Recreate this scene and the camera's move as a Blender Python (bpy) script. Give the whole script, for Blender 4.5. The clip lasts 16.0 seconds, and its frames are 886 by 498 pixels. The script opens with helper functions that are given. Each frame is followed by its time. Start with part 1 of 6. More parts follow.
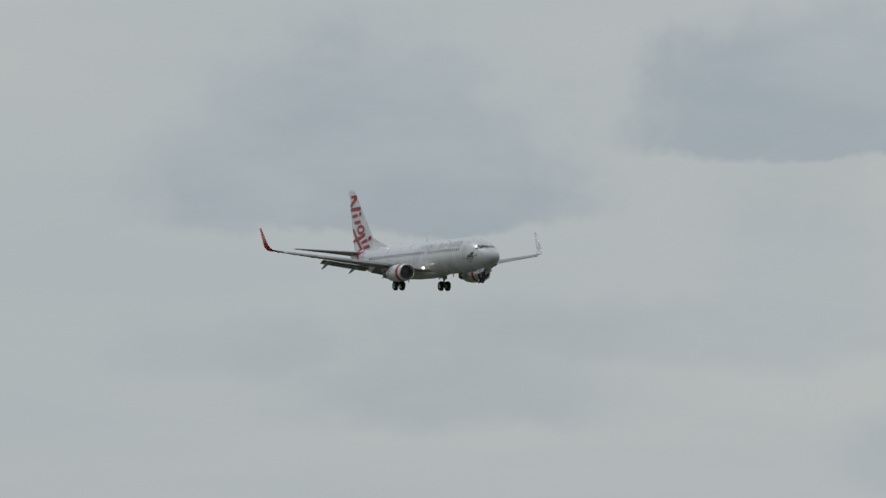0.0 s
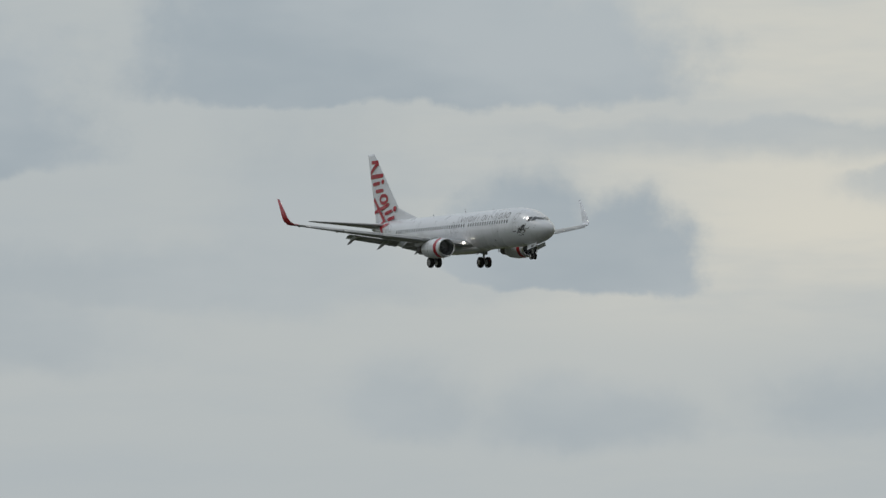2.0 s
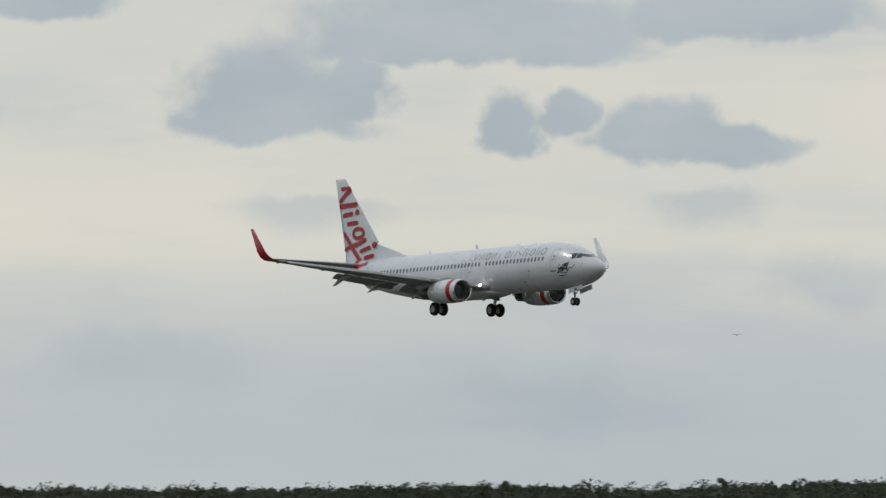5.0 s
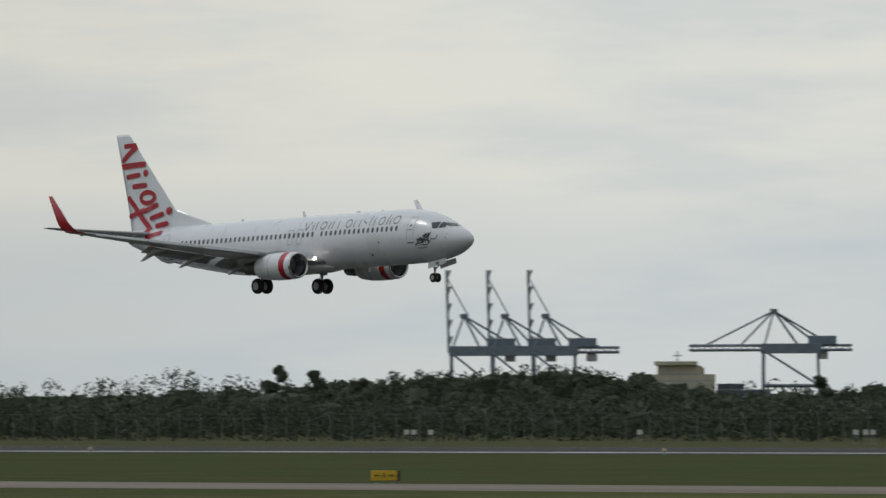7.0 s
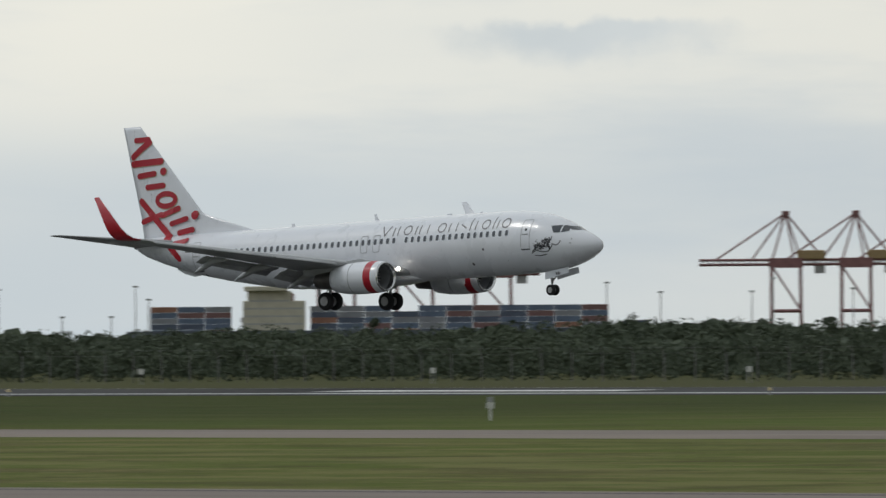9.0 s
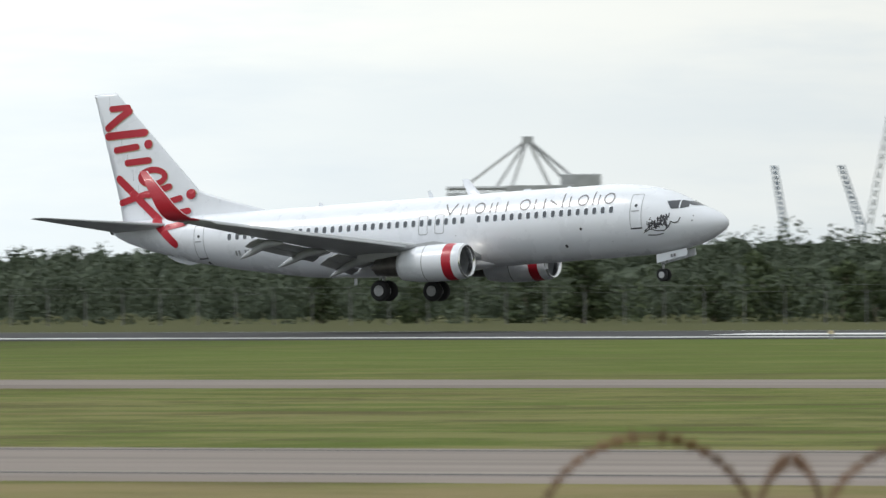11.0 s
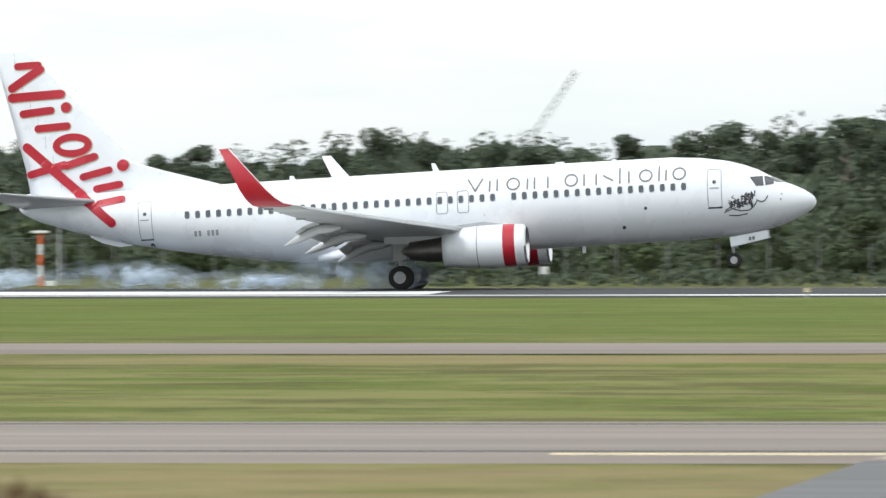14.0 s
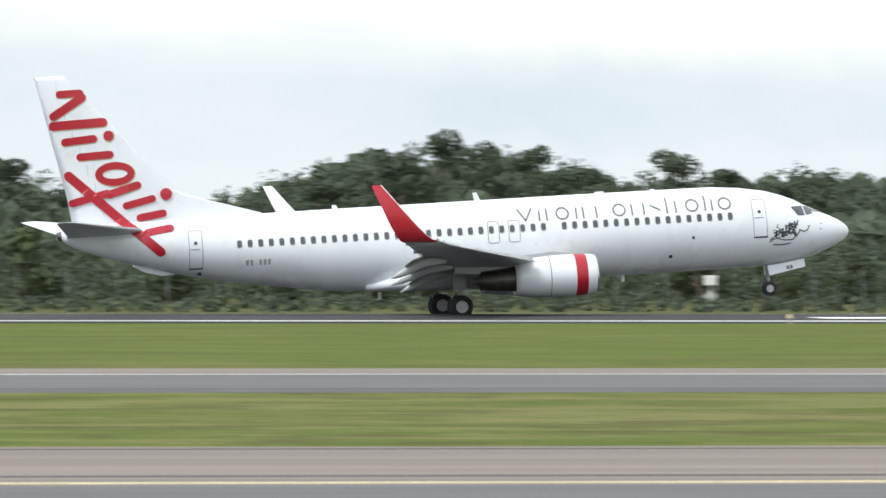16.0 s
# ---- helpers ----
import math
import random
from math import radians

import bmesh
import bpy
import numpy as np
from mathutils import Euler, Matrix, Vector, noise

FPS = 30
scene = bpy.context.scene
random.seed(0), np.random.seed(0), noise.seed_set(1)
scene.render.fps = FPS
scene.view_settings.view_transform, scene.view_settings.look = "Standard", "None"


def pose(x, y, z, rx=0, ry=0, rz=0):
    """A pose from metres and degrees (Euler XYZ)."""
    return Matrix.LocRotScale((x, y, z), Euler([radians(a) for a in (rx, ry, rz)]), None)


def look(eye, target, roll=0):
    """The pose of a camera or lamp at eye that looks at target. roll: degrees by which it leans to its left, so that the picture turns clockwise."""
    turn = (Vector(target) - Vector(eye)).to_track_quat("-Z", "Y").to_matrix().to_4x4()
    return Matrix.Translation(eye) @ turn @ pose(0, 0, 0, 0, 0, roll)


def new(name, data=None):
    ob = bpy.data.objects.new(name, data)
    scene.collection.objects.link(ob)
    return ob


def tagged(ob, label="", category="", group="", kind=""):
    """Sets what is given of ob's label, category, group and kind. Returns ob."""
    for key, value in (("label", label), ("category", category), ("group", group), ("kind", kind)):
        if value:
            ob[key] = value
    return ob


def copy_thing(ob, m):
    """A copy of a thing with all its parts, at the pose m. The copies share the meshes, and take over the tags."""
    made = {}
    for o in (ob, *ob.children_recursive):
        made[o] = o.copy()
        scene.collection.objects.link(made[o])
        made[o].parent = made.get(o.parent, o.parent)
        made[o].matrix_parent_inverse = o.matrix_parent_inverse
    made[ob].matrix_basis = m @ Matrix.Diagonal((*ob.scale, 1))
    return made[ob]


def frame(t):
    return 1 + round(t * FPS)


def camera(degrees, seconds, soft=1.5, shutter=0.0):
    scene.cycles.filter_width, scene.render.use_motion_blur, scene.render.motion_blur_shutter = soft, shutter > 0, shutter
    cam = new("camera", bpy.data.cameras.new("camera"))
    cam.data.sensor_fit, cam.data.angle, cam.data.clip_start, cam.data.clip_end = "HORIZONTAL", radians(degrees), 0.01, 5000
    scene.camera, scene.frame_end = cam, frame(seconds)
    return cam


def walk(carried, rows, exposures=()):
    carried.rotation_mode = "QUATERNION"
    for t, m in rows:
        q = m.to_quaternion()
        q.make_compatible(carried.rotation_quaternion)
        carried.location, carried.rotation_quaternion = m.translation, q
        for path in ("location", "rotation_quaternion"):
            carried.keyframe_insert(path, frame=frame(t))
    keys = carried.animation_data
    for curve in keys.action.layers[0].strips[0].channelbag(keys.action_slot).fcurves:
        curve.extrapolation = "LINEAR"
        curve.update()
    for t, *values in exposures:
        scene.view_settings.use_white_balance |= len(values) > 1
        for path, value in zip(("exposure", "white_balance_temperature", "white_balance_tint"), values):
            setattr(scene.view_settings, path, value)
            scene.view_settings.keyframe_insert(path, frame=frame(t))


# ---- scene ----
# The camera stands on a low platform and pans after a landing airliner.
EYE = (0.0, 0.0, 3.2)
CAMERA_ROWS = [
    (0, -65.5140, 1.9412, -0.007),
    (0.5, -64.8035, 1.8978, 0.034),
    (1, -64.0701, 1.6602, 0.102),
    (1.5, -63.3043, 1.5636, 0.190),
    (2, -62.4659, 1.6089, -0.147),
    (2.5, -61.4603, 1.6408, -0.340),
    (3, -60.5049, 1.5999, -0.369),
    (3.5, -59.3343, 1.5738, 0.001),
    (4, -57.7775, 1.5504, 0.232),
    (4.5, -56.6262, 1.5190, -0.067),
    (5, -55.7414, 1.4906, 0.078),
    (5.2, -54.9676, 1.4691, 0.000),
    (5.9, -52.6219, 1.2904, -0.100),
    (6.6, -50.0593, 1.0970, -0.100),
    (7.3, -47.2518, 0.8869, -0.250),
    (7.5, -46.6130, 0.8636, -0.305),
    (8, -44.6573, 0.7841, -0.390),
    (8.5, -42.7055, 0.6705, -0.017),
    (9, -40.3025, 0.5590, -0.398),
    (9.2, -39.3056, 0.5454, -0.350),
    (9.9, -35.7137, 0.4071, -0.350),
    (10.6, -31.7301, 0.2581, -0.400),
    (11.3, -27.3389, 0.0986, -0.450),
    (11.5, -26.0775, 0.0472, -0.548),
    (12, -22.8339, -0.0091, 0.001),
    (12.5, -19.1990, -0.0582, -0.067),
    (13, -15.5075, -0.1357, -0.270),
    (13.5, -11.3749, -0.1769, -0.404),
    (14, -6.8988, -0.1403, -0.136),
    (14.5, -3.2966, -0.1020, 0.399),
    (15, 0.7306, -0.0494, 0.035),
    (15.5, 4.8673, 0.0192, -0.106),
    (16, 9.2752, 0.0188, 0.096),
]


def aim(pan, tilt, roll):
    """The camera's pose from its azimuth (from +Y towards +X), tilt and lean."""
    a, e = radians(pan), radians(tilt)
    way = Vector((math.sin(a) * math.cos(e), math.cos(a) * math.cos(e), math.sin(e)))
    return look(EYE, Vector(EYE) + way * 100, roll)


cam = camera(5.431, 16.0, soft=1.4, shutter=0.15)
cam.data.dof.use_dof, cam.data.dof.focus_distance, cam.data.dof.aperture_fstop = True, 470.0, 9.0
walk(cam, [(t, aim(p, e, r)) for t, p, e, r in CAMERA_ROWS],
     exposures=[(0, -0.69), (5.2, -0.50), (7.5, -0.55), (8.5, -0.45), (9.2, -0.36), (10.6, 0.26), (11.3, 0.62), (12, 0.77), (13, 0.92), (14, 1.03), (16, 1.02)])


# ---------------------------------------------------------------- nodes
def shader(m):
    m.use_nodes = True
    nt = m.node_tree
    nt.nodes.clear()
    return nt


def node(nt, kind, **values):
    """A node with the given input values; underscores stand for spaces."""
    n = nt.nodes.new(kind)
    for k, v in values.items():
        n.inputs[k.replace("_", " ")].default_value = v
    return n


def vector_node(nt, op):
    n = nt.nodes.new("ShaderNodeVectorMath")
    n.operation = op
    return n


def math_node(nt, op, a, b=None, c=None, clamp=False):
    n = nt.nodes.new("ShaderNodeMath")
    n.operation, n.use_clamp = op, clamp
    for i, v in enumerate((a, b, c)):
        if v is None:
            continue
        if isinstance(v, (int, float)):
            n.inputs[i].default_value = v
        else:
            nt.links.new(v, n.inputs[i])
    return n.outputs[0]


def blend(nt, fac, a, b):
    n = nt.nodes.new("ShaderNodeMix")
    n.data_type = "RGBA"
    for i, v in ((0, fac), (6, a), (7, b)):
        if isinstance(v, (int, float)):
            n.inputs[i].default_value = v
        elif isinstance(v, tuple):
            n.inputs[i].default_value = (*v, 1)
        else:
            nt.links.new(v, n.inputs[i])
    return n.outputs[2]


def ramp(nt, fac, lo, hi):
    n = nt.nodes.new("ShaderNodeMapRange")
    n.interpolation_type = "SMOOTHSTEP"
    nt.links.new(fac, n.inputs[0])
    n.inputs[1].default_value, n.inputs[2].default_value = lo, hi
    return n.outputs[0]


def noise_node(nt, vec, scale, detail=4, rough=0.55, stretch=None, distortion=0.0):
    if stretch:
        m = nt.nodes.new("ShaderNodeMapping")
        m.inputs[3].default_value = stretch
        nt.links.new(vec, m.inputs[0])
        vec = m.outputs[0]
    n = nt.nodes.new("ShaderNodeTexNoise")
    n.inputs["Scale"].default_value, n.inputs["Detail"].default_value = scale, detail
    n.inputs["Roughness"].default_value, n.inputs["Distortion"].default_value = rough, distortion
    nt.links.new(vec, n.inputs["Vector"])
    return n.outputs[0]


# ---------------------------------------------------------------- sky
SUN_AZ, SUN_EL = 232.0, 50.0   # behind the cloud, to the south-west


def make_world():
    w = bpy.data.worlds.new("overcast_sky")
    scene.world = w
    nt = shader(w)
    tc = node(nt, "ShaderNodeTexCoord").outputs["Generated"]
    sep = node(nt, "ShaderNodeSeparateXYZ")
    nt.links.new(tc, sep.inputs[0])
    az = math_node(nt, "MULTIPLY", math_node(nt, "ARCTAN2", sep.outputs[0], sep.outputs[1]), 57.29578)
    el = math_node(nt, "MULTIPLY", math_node(nt, "ARCSINE", sep.outputs[2]), 57.29578)
    uv = node(nt, "ShaderNodeCombineXYZ")
    nt.links.new(az, uv.inputs[0])
    nt.links.new(el, uv.inputs[1])
    uv = uv.outputs[0]
    # clear air behind the cloud
    sky = node(nt, "ShaderNodeTexSky")
    sky.sky_type, sky.sun_disc = "NISHITA", False
    sky.sun_elevation, sky.sun_rotation = radians(SUN_EL), radians(SUN_AZ)
    sky.air_density, sky.dust_density = 1.0, 2.0
    air = vector_node(nt, "SCALE")
    air.inputs["Scale"].default_value = 0.10
    nt.links.new(sky.outputs[0], air.inputs[0])
    # high veil: pale, with warm and cool drifts
    drift = noise_node(nt, uv, 0.22, 3, 0.5, (0.45, 1.6, 1))
    gap = math_node(nt, "MULTIPLY", ramp(nt, az, -63.5, -60.0), ramp(nt, el, 0.9, 1.6))
    warm = math_node(nt, "MULTIPLY_ADD", gap, 0.55, math_node(nt, "MULTIPLY", ramp(nt, drift, 0.35, 0.68), math_node(nt, "MULTIPLY_ADD", ramp(nt, az, -64.0, -58.5), 0.3, 0.15)), clamp=True)
    veil = blend(nt, warm, (0.505, 0.552, 0.570), (0.77, 0.745, 0.655))
    fine = noise_node(nt, uv, 0.9, 5, 0.6, (0.3, 1.5, 1))
    veil = blend(nt, math_node(nt, "MULTIPLY", ramp(nt, fine, 0.42, 0.72), 0.5), veil, (0.47, 0.525, 0.56))
    # cumulus with flat bases: az, base el, half width, height, in degrees
    crisp = [(-66.0, 2.14, 1.6, 1.3), (-62.7, 2.60, 2.1, 1.0), (-61.95, 1.45, 0.62, 0.74), (-61.35, 1.42, 0.55, 0.62),
             (-56.84, 2.29, 0.60, 0.62), (-56.3, 2.40, 0.30, 0.36), (-56.8, 2.27, 0.75, 0.09), (-55.6, 2.73, 1.35, 0.5), (-53.9, 2.88, 0.9, 0.4),
             (-55.34, 2.16, 0.27, 0.33), (-54.98, 2.31, 0.22, 0.18), (-54.45, 2.14, 0.50, 0.31), (-53.95, 2.11, 0.55, 0.15), (-58.2, 3.0, 0.5, 0.3)]
    soft = [(-63.3, 1.5, 0.80, 1.1), (-64.0, 1.38, 2.4, 0.3), (-60.1, 2.33, 1.9, 0.09), (-59.7, 2.07, 0.36, 0.06), (-56.55, 1.76, 0.55, 0.07),
            (-59.75, 0.62, 0.95, 0.34), (-61.6, 0.55, 0.9, 0.3), (-62.7, 0.62, 0.5, 0.36), (-53.3, 1.26, 0.55, 0.24), (-54.1, 1.80, 0.35, 0.10),
            (-65.4, 1.0, 1.5, 0.5), (-66.8, 1.3, 0.9, 0.3), (-57.6, 0.75, 0.9, 0.3), (-55.3, 0.5, 1.2, 0.4), (-39.4, 1.90, 0.95, 0.07),
            (4.5, 1.0, 3.0, 0.7), (10.5, 0.8, 2.2, 0.5), (0.5, 0.7, 2.5, 0.5)]
    wob = node(nt, "ShaderNodeTexNoise", Scale=1.9, Detail=6.0, Roughness=0.58)
    nt.links.new(uv, wob.inputs["Vector"])
    shift = vector_node(nt, "MULTIPLY_ADD")
    nt.links.new(wob.outputs["Color"], shift.inputs[0])
    shift.inputs[1].default_value, shift.inputs[2].default_value = (0.62, 0.34, 0), (-0.31, -0.17, 0)
    bent = vector_node(nt, "ADD")
    nt.links.new(uv, bent.inputs[0])
    nt.links.new(shift.outputs[0], bent.inputs[1])
    apart = node(nt, "ShaderNodeSeparateXYZ")
    nt.links.new(bent.outputs[0], apart.inputs[0])
    warp = noise_node(nt, uv, 3.0, 5, 0.6)
    warp2 = noise_node(nt, uv, 0.8, 4, 0.55, (0.6, 1.4, 1))

    def mass(lumps, under):
        """How deep inside the clouds, and how high over their bases."""
        near = None
        for a, e, w2, h2 in lumps:
            u = math_node(nt, "MULTIPLY_ADD", apart.outputs[0], 1 / w2, -a / w2)
            v = math_node(nt, "MULTIPLY_ADD", apart.outputs[1], 1 / h2, -e / h2)
            v = math_node(nt, "MAXIMUM", v, math_node(nt, "MULTIPLY", v, -h2 / under))
            r = math_node(nt, "SQRT", math_node(nt, "ADD", math_node(nt, "MULTIPLY", u, u), math_node(nt, "MULTIPLY", v, v)))
            near = r if near is None else math_node(nt, "SMOOTH_MIN", near, r, 0.12)
        return math_node(nt, "ADD", math_node(nt, "SUBTRACT", 1.0, near), math_node(nt, "MULTIPLY", math_node(nt, "SUBTRACT", warp, 0.5), 0.55))

    firm = mass(crisp, 0.14)
    cloud = math_node(nt, "MAXIMUM", math_node(nt, "MULTIPLY", ramp(nt, firm, -0.06, 0.36), 0.9),
                      math_node(nt, "MULTIPLY", ramp(nt, mass(soft, 0.2), -0.25, 0.7), 0.55))
    shade = blend(nt, ramp(nt, warp2, 0.32, 0.68), (0.385, 0.45, 0.50), (0.475, 0.53, 0.565))
    both = blend(nt, cloud, veil, shade)
    # the cloud deck thins out upwards, where the light comes through
    bright = blend(nt, ramp(nt, el, 3.0, 40.0), (1, 1, 1), (1.04, 1.10, 1.18))
    mul = node(nt, "ShaderNodeMix")
    mul.data_type, mul.blend_type = "RGBA", "MULTIPLY"
    mul.inputs[0].default_value = 1
    nt.links.new(both, mul.inputs[6])
    nt.links.new(bright, mul.inputs[7])
    side = blend(nt, ramp(nt, az, -53.0, -47.0), (1, 1, 1), (1.08, 1.10, 1.13))
    side = blend(nt, ramp(nt, az, -38.0, -14.0), side, (0.82, 0.83, 0.85))
    # the deck is thinner and brighter towards the sun
    west = math_node(nt, "MULTIPLY", math_node(nt, "SUBTRACT", 1.0, ramp(nt, az, -42.0, -22.0)), ramp(nt, az, -165.0, -115.0))
    west = math_node(nt, "MULTIPLY", west, math_node(nt, "SUBTRACT", 1.0, ramp(nt, el, 50.0, 80.0)))
    lift = vector_node(nt, "SCALE")
    nt.links.new(side, lift.inputs[0])
    nt.links.new(math_node(nt, "MULTIPLY_ADD", west, 0.4, 1.0), lift.inputs["Scale"])
    side = lift.outputs[0]
    mul2 = node(nt, "ShaderNodeMix")
    mul2.data_type, mul2.blend_type = "RGBA", "MULTIPLY"
    mul2.inputs[0].default_value = 1
    nt.links.new(mul.outputs[2], mul2.inputs[6])
    nt.links.new(side, mul2.inputs[7])
    total = blend(nt, 0.94, air.outputs[0], mul2.outputs[2])
    bg = node(nt, "ShaderNodeBackground", Strength=1.0)
    nt.links.new(total, bg.inputs[0])
    out = node(nt, "ShaderNodeOutputWorld")
    nt.links.new(bg.outputs[0], out.inputs[0])


make_world()
sun = bpy.data.lights.new("sun", "SUN")
sun.energy, sun.angle, sun.color = 0.9, radians(14), (1.0, 0.96, 0.9)
a_, e_ = radians(SUN_AZ), radians(SUN_EL)
sun_ob = new("sun", sun)
sun_ob.matrix_world = look((0, 0, 300), (-math.sin(a_) * math.cos(e_), -math.cos(a_) * math.cos(e_), 300 - math.sin(e_)))


# ---------------------------------------------------------------- materials
def mat(name, color, rough=0.6, metal=0.0, spec=0.5, vary=0.12, scale=3.0, bump=0.0, stretch=None, second=None, coat=0.0, emit=0.0, rnd=0.0):
    """Principled surface with two scales of colour variation, and relief."""
    m = bpy.data.materials.new(name)
    nt = shader(m)
    out = node(nt, "ShaderNodeOutputMaterial")
    p = node(nt, "ShaderNodeBsdfPrincipled", Roughness=rough, Metallic=metal, Specular_IOR_Level=spec)
    p.inputs["Coat Weight"].default_value = coat
    nt.links.new(p.outputs[0], out.inputs[0])
    co = node(nt, "ShaderNodeTexCoord").outputs["Object"]
    n1 = noise_node(nt, co, scale, 5, 0.6, stretch)
    n2 = noise_node(nt, co, scale * 0.13, 3, 0.5, stretch)
    dark = tuple(c * (1 - vary) for c in color)
    light = second or tuple(min(1, c * (1 + vary)) for c in color)
    c = blend(nt, ramp(nt, n1, 0.3, 0.7), dark, light)
    c = blend(nt, math_node(nt, "MULTIPLY", ramp(nt, n2, 0.35, 0.7), 0.5), c, tuple(x * (1 - 0.8 * vary) for x in color))
    if rnd:
        info = node(nt, "ShaderNodeObjectInfo").outputs["Random"]
        c = blend(nt, math_node(nt, "MULTIPLY", info, rnd), c, tuple(x * 0.45 for x in color))
    nt.links.new(c, p.inputs["Base Color"])
    r = math_node(nt, "MULTIPLY_ADD", n1, 0.25 * rough, 0.87 * rough)
    nt.links.new(r, p.inputs["Roughness"])
    if bump:
        b = node(nt, "ShaderNodeBump", Strength=bump, Distance=0.05)
        nt.links.new(n1, b.inputs["Height"])
        nt.links.new(b.outputs[0], p.inputs["Normal"])
    if emit:
        p.inputs["Emission Color"].default_value = (*color, 1)
        p.inputs["Emission Strength"].default_value = emit
    return m


def grass_material():
    """Mown airfield grass: green and straw in long streaks and patches."""
    m = bpy.data.materials.new("airfield_grass")
    nt = shader(m)
    out = node(nt, "ShaderNodeOutputMaterial")
    p = node(nt, "ShaderNodeBsdfPrincipled", Roughness=0.95, Specular_IOR_Level=0.05)
    nt.links.new(p.outputs[0], out.inputs[0])
    co = node(nt, "ShaderNodeTexCoord").outputs["Object"]
    streak = noise_node(nt, co, 0.16, 7, 0.72, (0.8, 0.8, 1))
    bare = noise_node(nt, co, 0.075, 6, 0.68, (0.8, 1.2, 1))
    patch = noise_node(nt, co, 0.03, 3, 0.6, (0.5, 1.6, 1))
    tuft = noise_node(nt, co, 2.2, 4, 0.7)
    c = blend(nt, ramp(nt, streak, 0.40, 0.62), (0.092, 0.118, 0.024), (0.165, 0.160, 0.056))
    c = blend(nt, math_node(nt, "MULTIPLY", ramp(nt, patch, 0.42, 0.66), 0.7), c, (0.088, 0.128, 0.022))
    c = blend(nt, math_node(nt, "MULTIPLY", ramp(nt, tuft, 0.45, 0.75), 0.6), c, (0.050, 0.068, 0.016))
    mott = noise_node(nt, co, 0.8, 5, 0.7, (0.9, 0.25, 1))
    c = blend(nt, math_node(nt, "MULTIPLY", ramp(nt, mott, 0.5, 0.68), 0.55), c, (0.060, 0.075, 0.020))
    c = blend(nt, math_node(nt, "MULTIPLY", ramp(nt, bare, 0.52, 0.64), 0.7), c, (0.095, 0.078, 0.036))
    # long bands of straw and of brown thatch, left by the mower
    band = noise_node(nt, co, 0.17, 6, 0.68, (0.6, 0.8, 1))
    thatch = noise_node(nt, co, 0.2, 6, 0.68, (0.7, 0.8, 1))
    sepn = node(nt, "ShaderNodeSeparateXYZ")
    nt.links.new(co, sepn.inputs[0])
    inner = math_node(nt, "SUBTRACT", 1.0, math_node(nt, "MULTIPLY", ramp(nt, sepn.outputs[1], 205, 260), 0.65))
    c = blend(nt, math_node(nt, "MULTIPLY", math_node(nt, "MULTIPLY", ramp(nt, band, 0.45, 0.57), inner), 0.66), c, (0.190, 0.178, 0.072))
    c = blend(nt, math_node(nt, "MULTIPLY", math_node(nt, "MULTIPLY", ramp(nt, thatch, 0.52, 0.61), inner), 0.72), c, (0.080, 0.076, 0.030))
    # greener sward at the far end, darkened in the colour for dimmer light there
    sepx = node(nt, "ShaderNodeSeparateXYZ")
    nt.links.new(co, sepx.inputs[0])
    lush_dim = math_node(nt, "SUBTRACT", 1.0, ramp(nt, sepx.outputs[0], -290, -190))
    c = blend(nt, math_node(nt, "MULTIPLY", lush_dim, 0.66), c, (0.024, 0.037, 0.011))
    # drier ground near the perimeter
    sep = node(nt, "ShaderNodeSeparateXYZ")
    nt.links.new(co, sep.inputs[0])
    # better watered sward beside the runway
    fresh = math_node(nt, "MULTIPLY", ramp(nt, sep.outputs[1], 254, 300), math_node(nt, "SUBTRACT", 1.0, lush_dim))
    c = blend(nt, math_node(nt, "MULTIPLY", fresh, 0.35), c, (0.085, 0.130, 0.023))
    edge = math_node(nt, "SUBTRACT", 1.0, ramp(nt, sep.outputs[1], 124, 129))
    dry = math_node(nt, "MULTIPLY", edge, math_node(nt, "MULTIPLY_ADD", ramp(nt, streak, 0.3, 0.6), 0.6, 0.4))
    worn = math_node(nt, "MULTIPLY", ramp(nt, sep.outputs[1], 217, 221), math_node(nt, "SUBTRACT", 1.0, ramp(nt, sep.outputs[1], 233, 235)))
    worn = math_node(nt, "MULTIPLY", worn, ramp(nt, sep.outputs[0], -48, -26))
    dry = math_node(nt, "MAXIMUM", dry, worn)
    c = blend(nt, math_node(nt, "MULTIPLY", dry, 0.66), c, (0.235, 0.180, 0.098))
    verge = ramp(nt, sep.outputs[1], 472, 482)
    c = blend(nt, math_node(nt, "MULTIPLY", verge, 0.7), c, (0.088, 0.086, 0.043))
    nt.links.new(c, p.inputs["Base Color"])
    b = node(nt, "ShaderNodeBump", Strength=0.6, Distance=0.12)
    nt.links.new(tuft, b.inputs["Height"])
    nt.links.new(b.outputs[0], p.inputs["Normal"])
    return m


def foliage_material(name, dark, light):
    m = bpy.data.materials.new(name)
    nt = shader(m)
    out = node(nt, "ShaderNodeOutputMaterial")
    p = node(nt, "ShaderNodeBsdfPrincipled", Roughness=0.7, Specular_IOR_Level=0.15)
    nt.links.new(p.outputs[0], out.inputs[0])
    isl = node(nt, "ShaderNodeNewGeometry").outputs["Random Per Island"]
    info = node(nt, "ShaderNodeObjectInfo").outputs["Random"]
    c = blend(nt, isl, dark, light)
    c = blend(nt, math_node(nt, "MULTIPLY", info, 0.5), c, tuple(x * 0.6 for x in dark))
    nt.links.new(c, p.inputs["Base Color"])
    return m


